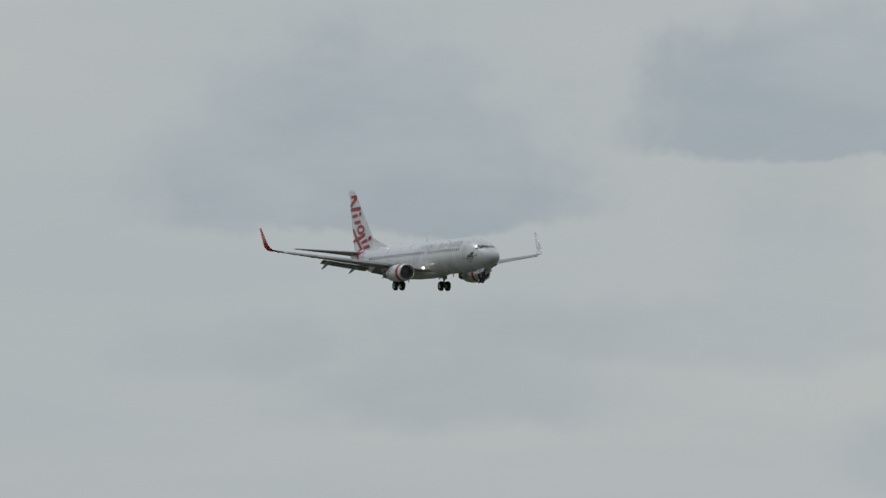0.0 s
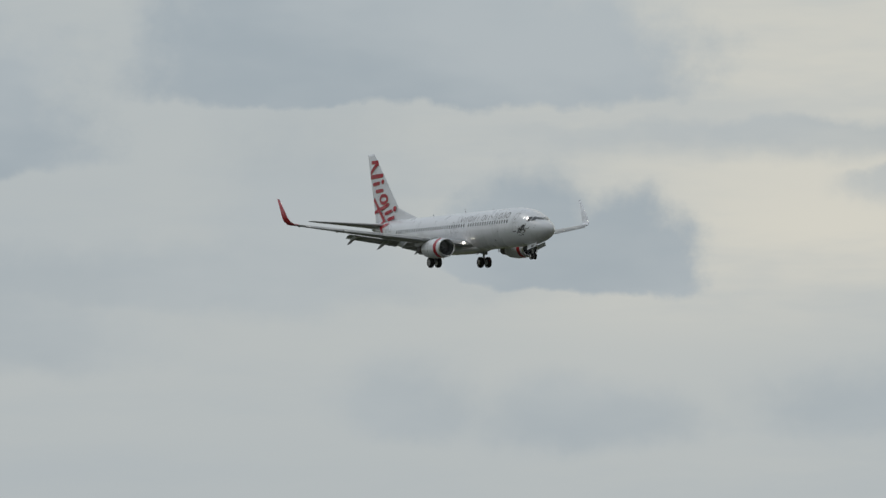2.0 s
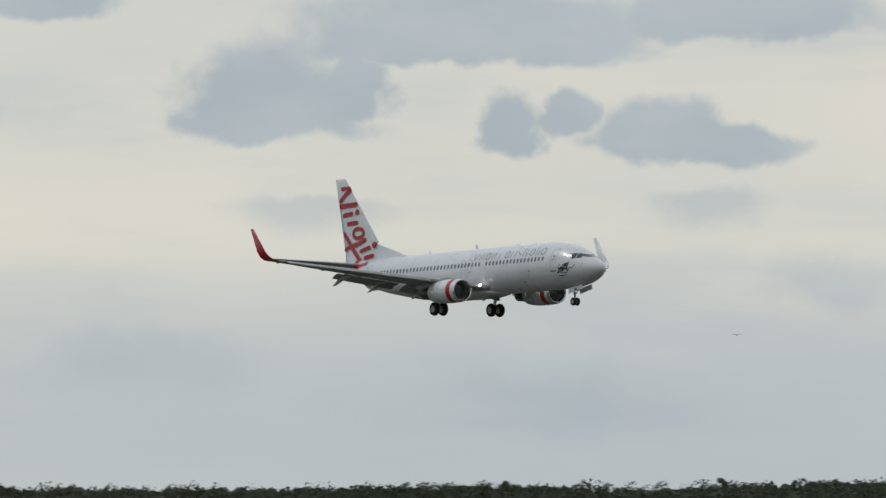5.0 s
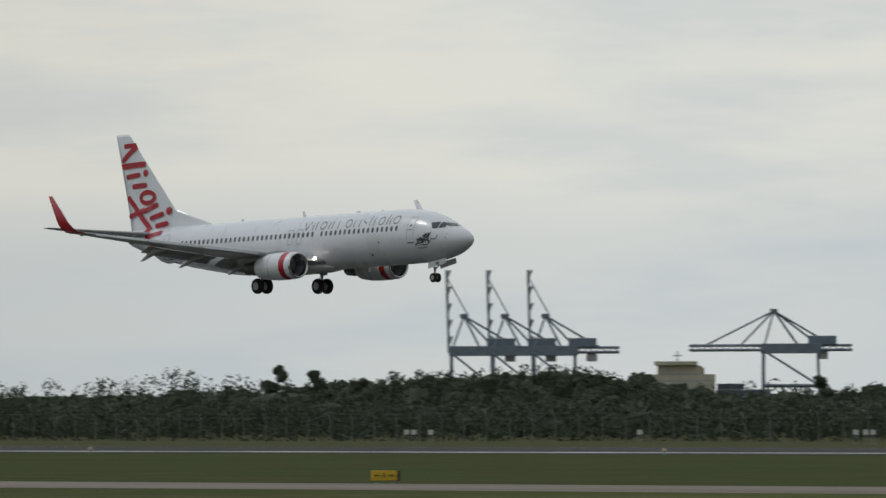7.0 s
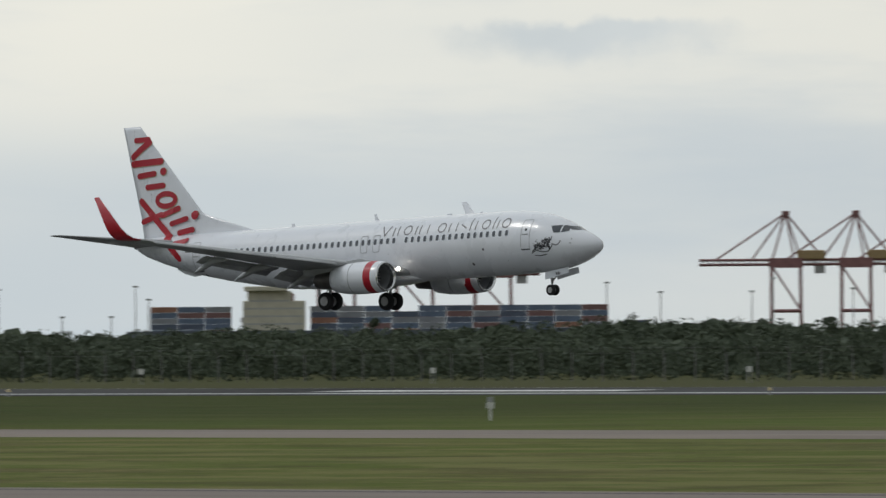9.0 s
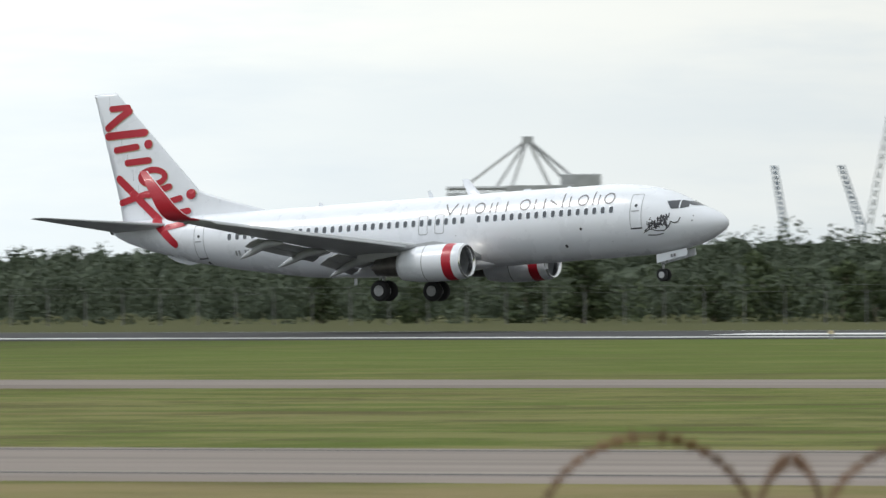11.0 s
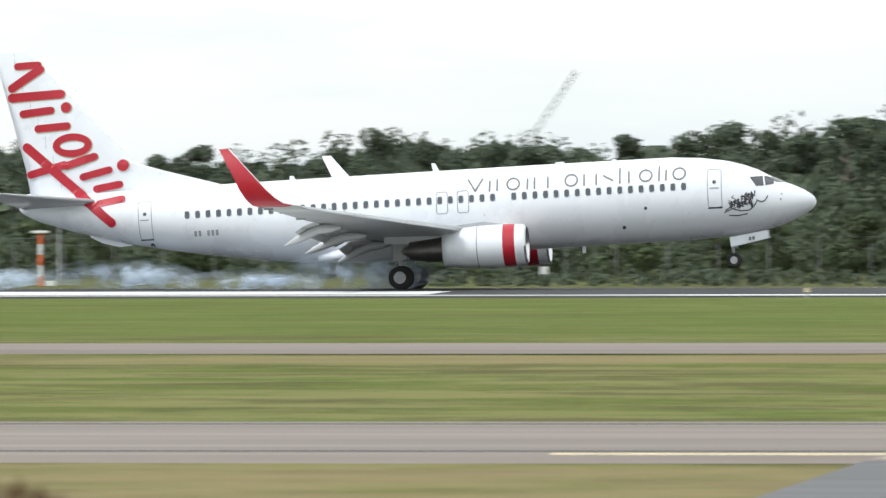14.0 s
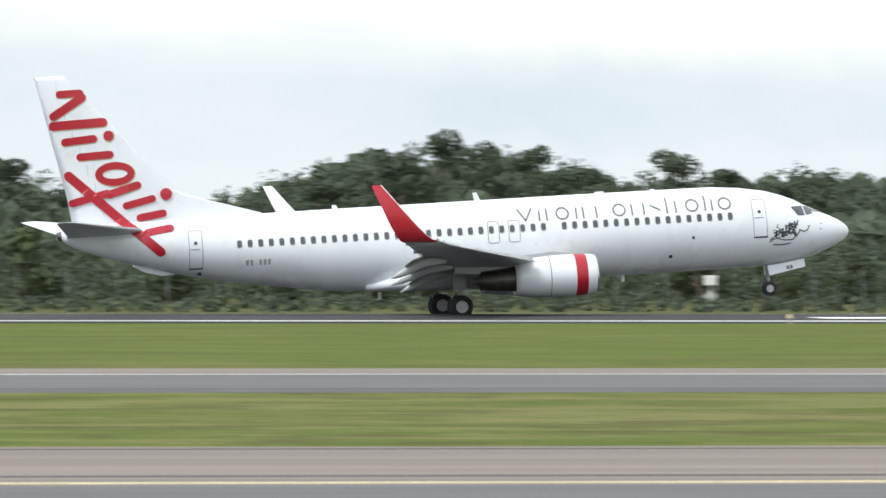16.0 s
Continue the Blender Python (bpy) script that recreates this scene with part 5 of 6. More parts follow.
def yard_gantry(az, w):
    root = empty("yard_gantry", facing(az, PORT), "low pale yard gantry over the container stacks", "gantry", "yard gantries")
    z = height(0.135, PORT)
    for x in (-w, w):
        for y in (-5, 5):
            bars("leg", [((x, y, 0), (x, y, z))], 0.5, CRANE_GREY, root)
    bm = bmesh.new()
    box(bm, (-w - 1, -2, z - 1.2), (w + 1, 2, z + 1.0), 0.2)
    part("beam", bm, CRANE_GREY, root)
    bm = bmesh.new()
    box(bm, (-w * 0.3, -2, z + 1.0), (w * 0.1, 2, z + 3.0), 0.2)
    part("trolley", bm, CRANE_BLUE, root)


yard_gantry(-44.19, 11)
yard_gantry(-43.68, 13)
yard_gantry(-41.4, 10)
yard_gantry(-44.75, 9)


def harbour_office(az, el, w):
    root = empty("harbour_tower", facing(az, PORT), "cream port building with dark window rows and masts", "building")
    z = height(el, PORT)
    bm = bmesh.new()
    box(bm, (-w, -6, 0), (w, 6, z * 0.8), 0.2)
    part("wall", bm, CREAM, root)
    bm = bmesh.new()
    box(bm, (-w * 0.8, -5, z * 0.8), (w * 0.8, 5, z), 0.2)
    part("upper_wall", bm, WHITE_WALL, root)
    for k in (0.55, 0.88):
        bm = bmesh.new()
        box(bm, (-w * 0.75, -6.2, z * k), (w * 0.75, -5.9 if k < 0.7 else -4.9, z * k + 1.1))
        part("window_band", bm, PANE, root)
    bars("mast", [((w * 1.2, 0, 0), (w * 1.2, 0, z + 7)), ((w * 1.9, 0, 0), (w * 1.9, 0, z * 0.8)), ((w * 2.4, 0, 0), (w * 2.4, 0, z * 0.7))], 0.4, CRANE_GREY, root)


harbour_office(-45.13, 0.265, 6.5)


def lattice(name, label, category, p0, p1, w, material, d=2200.0, n=12, mat2=None):
    """A four-legged lattice column between two bearings (azimuth, elevation)."""
    a, b = far(p0[0], d, height(p0[1], d)), far(p1[0], d, height(p1[1], d))
    root = empty(name, Matrix.Translation((a.x, a.y, 0)), label, category)
    slim = 0.7 if d > 2000 else 1.0
    o = Vector((a.x, a.y, 0))
    a, b = a - o, b - o
    side = Vector((math.cos(radians(p0[0])), -math.sin(radians(p0[0])), 0)) * w
    deep = Vector((side.y, -side.x, 0))
    up = (b - a).normalized()
    if abs(up.z) < 0.95:
        side = up.cross(deep).normalized() * w
    cs = [side + deep, side - deep, -side - deep, -side + deep]
    for k in range(4):
        seg = [(a + cs[k], b + cs[k] * 0.7)]
        bars("chord", seg, slim * 0.28, material, root)
    for k in range(4):
        bars("footing", [(Vector((a.x, a.y, -0.2)) + cs[k], a + cs[k])], slim * 0.28, material, root)
    for k in range(n):
        t0, t1 = k / n, (k + 1) / n
        q = [(a.lerp(b, t0) + cs[i] * (1 - 0.3 * t0), a.lerp(b, t1) + cs[(i + 1) % 4] * (1 - 0.3 * t1)) for i in range(4)]
        bars("bracing", q, slim * 0.16, mat2 if mat2 and k % 2 else material, root)
    return root


# tower cranes and lattice masts over the wood
t1 = lattice("tower_crane", "pale grey lattice tower crane over the wood", "crane", (-23.69, 0.3), (-23.71, 1.06), 1.1, HAZED_STEEL)
lattice("luffing_jib", "pale grey lattice crane jib over the wood", "crane", (-23.49, 0.45), (-23.62, 0.78), 0.6, HAZED_STEEL)
lattice("luffing_jib", "pale grey leaning lattice crane jib over the wood", "crane", (-26.63, 0.3), (-26.5, 0.97), 0.7, HAZED_STEEL)
lattice("luffing_jib", "grey leaning lattice crane jib over the wood", "crane", (-26.68, 0.3), (-26.8, 0.67), 0.8, CRANE_BLUE)
lattice("luffing_jib", "grey leaning lattice crane jib over the wood", "crane", (-27.15, 0.3), (-27.21, 0.67), 0.7, CRANE_BLUE)
lattice("luffing_jib", "pale lattice crane jib over the wood", "crane", (-20.18, 0.4), (-20.28, 0.86), 0.6, HAZED_STEEL)
radio = lattice("radio_mast", "red and white lattice radio mast over the wood", "mast", (-18.44, 0.2), (-18.44, 0.88), 1.3, WHITE_WALL, 1800.0, 14, CRANE_RED)
lattice("luffing_jib", "pale leaning lattice crane jib over the wood", "crane", (-10.42, 0.45), (-10.60, 1.45), 1.0, HAZED_STEEL)
lattice("luffing_jib", "pale leaning lattice crane jib over the wood", "crane", (-6.42, 0.45), (-6.08, 0.95), 0.8, HAZED_STEEL)


def dish_on_mast():
    d = 1790.0
    at = radio.matrix_world.inverted() @ facing(-18.49, d, height(0.73, d))
    bm = bmesh.new()
    tube(bm, (-1.4, 0, 0), (0.6, 0, 0), 0.7, 0.7, 10)
    part("antenna_drum", bm, STEEL, radio).matrix_basis = at
    bm = bmesh.new()
    box(bm, (-0.4, -1, 3.2), (2.8, 1, 4.6), 0.1)
    part("platform", bm, GALV, radio).matrix_basis = at


dish_on_mast()


def raised_boom_crane():
    """Old quay crane whose boom leans up over the wood."""
    d = 2600.0
    root = empty("quay_crane", facing(-21.1, d), "faded brown quay crane with a raised slanting boom", "crane", "cranes of the port")
    z = lambda el: height(el, d)
    x = lambda px: px * d / 16530.0
    bars("boom", [((x(-45), y, z(0.86)), (x(31), y, z(0.35))) for y in (-2, 2)] + [((x(-20), y, z(0.86)), (x(55), y, z(0.38))) for y in (-2, 2)] + [((x(-45), 0, z(0.86)), (x(-20), 0, z(0.86)))], 0.6, STEEL, root)
    bars("frame", [((x(26), 0, 0), (x(38), 0, z(0.74))), ((x(90), 0, 0), (x(72), 0, z(0.74))), ((x(36), 0, z(0.74)), (x(74), 0, z(0.74))), ((x(34), 0, z(0.6)), (x(80), 0, z(0.6)))], 0.7, STEEL, root)


raised_boom_crane()


def grain_shed():
    d = 2500.0
    mid = -16.2
    root = empty("storage_shed", facing(mid, d), "long pale grey arched storage shed with a tower", "building")
    w0, w1 = d * math.tan(radians(-0.56)), d * math.tan(radians(0.53))
    zt = height(0.59, d)
    rings = []
    for u in (0, 0.03, 0.08, 0.15, 0.25, 0.5, 0.75, 1.0):
        # the far end is rounded down
        q, x = math.sqrt(1 - (1 - min(1.0, 0.10 + u / 0.09)) ** 2), w0 + (w1 - w0) * u
        rings.append([(x, -9 * math.cos(math.pi * i / 10), (zt - 5 + 5 * math.sin(math.pi * i / 10)) * (0.45 + 0.55 * q)) for i in range(11)] + [(x, 9, 0), (x, -9, 0)])
    v, f = loft(rings)
    mesh("arched_roof", v, f, CRANE_GREY, root, False)
    for k in range(3, 9):
        x = w0 + (w1 - w0) * (k + 0.5) / 9
        bars("roof_rib", [((x + 0.02, -9.1 * math.cos(math.pi * i / 10), zt - 5 + 5.1 * math.sin(math.pi * i / 10)), (x + 0.02, -9.1 * math.cos(math.pi * (i + 1) / 10), zt - 5 + 5.1 * math.sin(math.pi * (i + 1) / 10))) for i in range(5)], 0.12, CRANE_GREY, root)
    bm = bmesh.new()
    x1 = d * math.tan(radians(0.68))
    box(bm, (x1 - 9, -6, 0), (x1, 6, height(0.68, d)), 0.2)
    part("tower", bm, CRANE_BLUE, root)
    bm = bmesh.new()
    box(bm, (w0 + 16, -1.5, zt - 0.3), (w0 + 19, 1.5, zt + 2.6), 0.3)
    part("roof_vent", bm, CRANE_GREY, root)


grain_shed()


# ---------------------------------------------------------------- beside the runway
def striped_shed():
    root = empty("warning_shed", pose(-168.2, 520, 0), "orange and white striped equipment shed", "shed")
    for i in range(6):
        bm = bmesh.new()
        box(bm, (-2.7 + 0.9 * i, -1.1, -0.05), (-2.7 + 0.9 * (i + 1), 1.1, 2.02), 0.0)
        part("stripe_panel", bm, ORANGE if i % 2 == 0 else WHITE_WALL, root)
    bm = bmesh.new()
    box(bm, (-2.8, -1.2, 2.02), (2.8, 1.2, 2.09), 0.02)
    part("roof", bm, GREY_WALL, root)
    bm = bmesh.new()
    box(bm, (1.1, -1.13, 1.15), (1.5, -1.101, 1.5))
    part("vent", bm, SIGN_BLACK, root)
    bm = bmesh.new()
    box(bm, (-0.6, -0.7, -0.05), (0.6, 0.7, 1.7), 0.03)
    tagged(part("equipment_cabinet", bm, ORANGE), "orange steel equipment cabinet beside the shed", "cabinet").matrix_world = pose(-173.6, 520, 0)


striped_shed()


def vehicle(x, y, turn, ute=False):
    """A small white works car."""
    root = empty("works_car", pose(x, y, -0.02, 0, 0, turn), "white works utility car parked on the grass", "car")
    L = 4.4
    prof = [(-2.2, 0.35), (-2.2, 0.85), (-2.05, 0.98), (-0.75, 1.02), (-0.35, 1.48), (0.65, 1.50), (1.15, 1.02), (2.0, 0.88), (2.2, 0.65), (2.2, 0.35)] if ute else \
        [(-2.2, 0.35), (-2.2, 0.9), (-1.95, 1.42), (0.5, 1.52), (1.1, 1.05), (2.0, 0.92), (2.2, 0.65), (2.2, 0.35)]
    rings = [[(a, y, b if abs(y) < 0.8 else b * 0.97 + 0.01) for a, b in prof] for y in (-0.85, -0.78, 0.78, 0.85)]
    v, f = loft(rings)
    mesh("body", v, f, CAR_WHITE, root)
    for a0, a1 in (((-0.25, 0.2), (0.25, 0.95)) if ute else ((-1.8, -0.7), (-0.6, 0.75))):
        bm = bmesh.new()
        for s in (-1, 1):
            bm.faces.new([bm.verts.new(p) for p in ((a0, s * 0.856, 1.02), (a1, s * 0.856, 1.02), (a1 - 0.18, s * 0.85, 1.38), (a0 + 0.05, s * 0.85, 1.38))])
        part("side_window", bm, PANE, root)
    for a in (-1.35, 1.35):
        for s in (-1, 1):
            bm = bmesh.new()
            tube(bm, (a, s * 0.70, 0.33), (a, s * 0.88, 0.33), 0.33, 0.33, 16)
            part("wheel", bm, RUBBER, root)
    bm = bmesh.new()
    box(bm, (-0.2, -0.5, 1.5), (0.1, 0.5, 1.62), 0.02)
    part("roof_beacon", bm, ORANGE, root)


vehicle(-148.9, 520, 86, True)
vehicle(-167.7, 524, 8)


def pole(x, y, h):
    root = empty("lamp_pole", pose(x, y, -0.05), "plain grey steel pole", "pole")
    bm = bmesh.new()
    tube(bm, (0, 0, 0), (0, 0, h), 0.09, 0.07, 8)
    part("shaft", bm, GALV, root)


pole(-173.7, 552, 5.0)
pole(-83.9, 515, 3.3)
pole(-213.0, 552, 2.6)


def station():
    """Low grey and white building beyond the runway."""
    root = empty("utility_building", pose(-134.4, 560, 0), "low grey and white utility building with dark window bands", "building")
    bm = bmesh.new()
    box(bm, (-8.3, -4, -0.1), (1.1, 5, 3.75))
    part("grey_wing", bm, GREY_WALL, root)
    bm = bmesh.new()
    box(bm, (1.1, -4.3, -0.1), (8.5, 5, 2.15))
    part("white_wing", bm, WHITE_WALL, root)
    bm = bmesh.new()
    box(bm, (1.0, -5.0, 2.15), (8.8, 5, 4.2), 0.05)
    part("white_fascia", bm, WHITE_WALL, root)
    bm = bmesh.new()
    box(bm, (-8.5, -4.2, 3.75), (1.0, 5.1, 3.95), 0.03)
    part("roof_edge", bm, WHITE_WALL, root)
    for x0, x1, y in ((-5.4, -0.2, -4.03), (4.6, 8.2, -4.33)):
        bm = bmesh.new()
        box(bm, (x0, y, 1.75), (x1, y + 0.06, 2.15))
        part("window_band", bm, PANE, root)
    for x0 in (-5.0, -2.6):
        bm = bmesh.new()
        box(bm, (x0, -4.06, 0.0), (x0 + 1.3, -3.98, 1.45), 0.02)
        part("door", bm, STEEL, root)


station()


def marker_post(x, y, h, lantern):
    root = empty("marker_post", pose(x, y, -0.05), "red and white banded marker post", "post", "marker posts")
    n = 5
    for i in range(n):
        bm = bmesh.new()
        tube(bm, (0, 0, h * i / n), (0, 0, h * (i + 1) / n), 0.11, 0.11, 10)
        part("band", bm, ORANGE if i % 2 == 0 else LINE_WHITE, root)
    if lantern:
        bm = bmesh.new()
        box(bm, (-0.45, -0.2, h), (0.45, 0.2, h + 0.16), 0.03)
        part("cap", bm, WHITE_WALL, root)
        bm = bmesh.new()
        box(bm, (0.3, -0.2, 0), (0.8, 0.2, 0.3), 0.03)
        part("base_box", bm, WHITE_WALL, root)


marker_post(-234.1, 500, 3.7, False)
marker_post(-83.3, 505, 2.9, True)


def board(az, y=530.0, z=0.95, s=0.42):
    """Small white boundary board on two stubs."""
    x = y * math.tan(radians(az))
    root = empty("boundary_board", pose(x, y, 0, 0, 0, -az), "small white boundary marker board on short legs", "board", "boundary boards")
    bm = bmesh.new()
    box(bm, (-s / 2, -0.04, z - s / 2), (s / 2, 0.04, z + s / 2), 0.01)
    part("panel", bm, WHITE_WALL, root)
    for k in (-1, 1):
        bm = bmesh.new()
        tube(bm, (k * s * 0.3, 0.02, -0.1), (k * s * 0.3, 0.02, z - s / 2 + 0.05), 0.025)
        part("leg", bm, GALV, root)


for az in (-48.605, -48.56, -48.457, -47.175, -45.85, -45.79, -45.745, -43.966, -42.16, -40.37, -38.43, -23.07, -20.33, -16.94):
    board(az)
for az in (-9.9, -6.28, -2.70, 1.26):
    board(az, 500.0, 0.80, 0.42)


def edge_light(x, y=416.5):
    root = empty("runway_light", pose(x, y, 0.0), "low pale runway edge light on the verge", "runway light", "runway edge lights")
    bm = bmesh.new()
    tube(bm, (0, 0, -0.08), (0, 0, 0.22), 0.05, 0.05, 8)
    part("stem", bm, GALV, root)
    bm = bmesh.new()
    tube(bm, (0, 0, 0.22), (0, 0, 0.40), 0.14, 0.09, 10)
    part("lens", bm, LINE_YELLOW, root)


for k in range(-9, 4):
    edge_light(-34.0 + 59.0 * k)


def post_light():
    root = empty("taxiway_marker", pose(-242.5, 288.8, -0.05, 0, 0, 40), "small white marker unit on a post in the grass", "marker")
    for nm, lo, hi, m in (("stem", (-0.06, -0.06, 0), (0.06, 0.06, 0.55), WHITE_WALL), ("box", (-0.16, -0.12, 0.48), (0.16, 0.12, 0.72), WHITE_WALL), ("lens", (-0.12, -0.1, 0.74), (0.12, 0.1, 0.94), GALV)):
        bm = bmesh.new()
        box(bm, lo, hi, 0.01)
        part(nm, bm, m, root)


post_light()


def taxi_sign():
    root = empty("taxiway_sign", pose(-291.5, 255.7, 0.02, 0, 0, 48.8), "yellow taxiway sign with a black letter and arrows", "sign")
    bm = bmesh.new()
    box(bm, (-0.54, -0.12, 0.08), (0.54, 0.12, 0.50), 0.02)
    part("panel", bm, YELLOW, root)
    bm = bmesh.new()
    box(bm, (0.545, -0.12, 0.08), (0.66, 0.12, 0.50), 0.01)
    part("end_cap", bm, SIGN_BLACK, root)
    for x in (-0.35, 0.35):
        bm = bmesh.new()
        tube(bm, (x, 0, -0.08), (x, 0, 0.09), 0.04)
        part("leg", bm, GALV, root)
    for s in (-1, 1):
        bm = bmesh.new()
        pts = [(0.14, 0.27), (0.30, 0.27), (0.30, 0.22), (0.42, 0.29), (0.30, 0.36), (0.30, 0.31), (0.14, 0.31)]
        bm.faces.new([bm.verts.new((s * a, -0.126, b)) for a, b in pts])
        part("arrow", bm, SIGN_BLACK, root)
    cu = bpy.data.curves.new("letter", "FONT")
    cu.body, cu.size, cu.align_x = "A", 0.32, "CENTER"
    tmp = bpy.data.objects.new("letter", cu)
    me = bpy.data.meshes.new_from_object(tmp)
    bpy.data.objects.remove(tmp)
    me.materials.clear()
    me.materials.append(SIGN_BLACK)
    ob = new("letter", me)
    ob.parent = root
    ob.matrix_basis = pose(0, -0.127, 0.18, 90)


taxi_sign()


def approach_units():
    """Four approach slope units on legs."""
    for az, y in ((-14.76, 332), (-14.41, 341), (-14.08, 350), (-13.75, 359)):
        root = empty("approach_unit", pose(y * math.tan(radians(az)), y, -0.05), "orange-topped approach light unit on thin legs", "approach light", "approach slope units")
        bm = bmesh.new()
        box(bm, (-0.24, -0.2, 0.66), (0.24, 0.2, 0.78), 0.03)
        part("housing", bm, OCHRE, root)
        for a, b in ((-0.22, -0.15), (0.22, -0.15), (0, 0.2)):
            bm = bmesh.new()
            tube(bm, (a, b, 0), (a, b, 0.67), 0.018)
            part("leg", bm, WHITE_WALL, root)
        bm = bmesh.new()
        box(bm, (-0.9, -0.7, 0.0), (0.9, 0.7, 0.06), 0.02)
        part("plinth", bm, TARMAC, root)


approach_units()


def culvert():
    root = empty("white_pipe", pose(-93.7, 298, 0.06), "white drainage pipe lying in the grass", "pipe")
    n = 16
    rr = [[(x, r * math.cos(6.28319 * i / n), r * math.sin(6.28319 * i / n)) for i in range(n)] for x, r in ((-1.2, 0.10), (-1.2, 0.13), (-1.0, 0.13), (1.0, 0.12), (1.2, 0.12), (1.2, 0.09))]
    v, f = loft(rr, False)
    mesh("pipe_shell", v, f, LINE_WHITE, root, True)


culvert()


def trestle(x, y, w, h):
    root = empty("trestle_frame", pose(x, y, -0.05), "pale steel trestle frame beside the runway", "frame", "trestle frames")
    for k in (-1, 1):
        bm = bmesh.new()
        tube(bm, (k * w / 2, 0, 0), (k * w * 0.12, 0, h), 0.045)
        part("leg", bm, GALV, root)
    bm = bmesh.new()
    tube(bm, (-w * 0.2, 0, h), (w * 0.2, 0, h), 0.05)
    part("top_rail", bm, GALV, root)


trestle(-21.8, 497, 1.5, 0.95)


def wind_board():
    root = empty("runway_board", pose(96.8, 502, -0.05, 0, 0, -11), "white equipment box over a pale diamond board on a post", "board")
    bm = bmesh.new()
    tube(bm, (0, 0, 0), (0, 0, 2.0), 0.05)
    part("post", bm, GALV, root)
    bm = bmesh.new()
    box(bm, (-0.35, -0.15, 1.45), (0.35, 0.15, 2.0), 0.03)
    part("box", bm, WHITE_WALL, root)
    bm = bmesh.new()
    bm.faces.new([bm.verts.new(p) for p in ((0, -0.08, 0.45), (0.38, -0.08, 0.85), (0, -0.08, 1.25), (-0.38, -0.08, 0.85))])
    part("diamond_face", bm, GREY_WALL, root)


wind_board()


# ---------------------------------------------------------------- perimeter fence in front of the camera
def perimeter_fence():
    """Razor coil over a wire fence; it comes nearer towards the right."""
    p0, p1 = Vector((-15.8, 30.6, 0)), Vector((8.0, 11.5, 0))
    way = (p1 - p0).normalized()
    ln = (p1 - p0).length
    across = Vector((way.y, -way.x, 0))
    root = empty("razor_fence", Matrix.Translation(p0), "rusty coiled razor wire along a wire perimeter fence", "fence")
    r, pitch = 0.36, 1.9
    rng = random.Random(3)
    turns = int(ln / pitch)
    flat, depthway = Vector((0.93, 0.36, 0)), Vector((-0.36, 0.93, 0))
    for k in range(2 * turns):
        # open loops, turned by turns broadside and edge-on
        wide = k % 2 == 0
        cx = (k + 0.5) * 0.5 * pitch + 0.04 + rng.uniform(-0.04, 0.04)
        if cx < 5.2:
            cx = 5.2 - (5.2 - cx) * 1.33
        rx, rz = ((0.41 if cx < 7 else 0.37) * rng.uniform(0.94, 1.05), 0.40) if wide else (0.10, 0.37)
        depth = 0.12 if wide else 0.40
        drop = rng.uniform(-0.04, 0.03) - (0.0 if wide else 0.05)
        # the coil rises and sags along its wire
        drop += float(np.interp(cx, (-2.0, 4.0, 8.2, 14.8, 17.0, 40.0), (0.04, 0.0, -0.05, 0.055, 0.0, 0.0)))
        n = 46
        pts = []
        for i in range(n + 1):
            a = 2 * math.pi * i / n
            p = way * cx + flat * (math.sin(a) * rx) + depthway * (math.sin(a + 0.4) * depth)
            p.z = 2.17 + drop + math.cos(a) * rz
            pts.append(p)
        bm = bmesh.new()
        for a, b in zip(pts, pts[1:]):
            tube(bm, a, b, 0.009, n=4)
        for i in range(1, n):
            d = (pts[i + 1] - pts[i - 1]).normalized()
            s = d.cross(across).normalized()
            tube(bm, pts[i] - s * 0.03, pts[i] + s * 0.03, 0.012, 0.012, 3)
        part("razor_coil", bm, RUST, root)
    k = -1
    while k * 3.0 < ln:
        bm = bmesh.new()
        q = way * (k * 3.0)
        tube(bm, (q.x, q.y, -0.1), (q.x, q.y, 1.95), 0.04, n=8)
        part("post", bm, GALV, root)
        k += 1
    for z in (0.3, 0.9, 1.5, 1.92):
        bm = bmesh.new()
        tube(bm, way * -3.0 + Vector((0, 0, z)), way * ln + Vector((0, 0, z)), 0.008, n=4)
        part("wire", bm, GALV, root)


perimeter_fence()


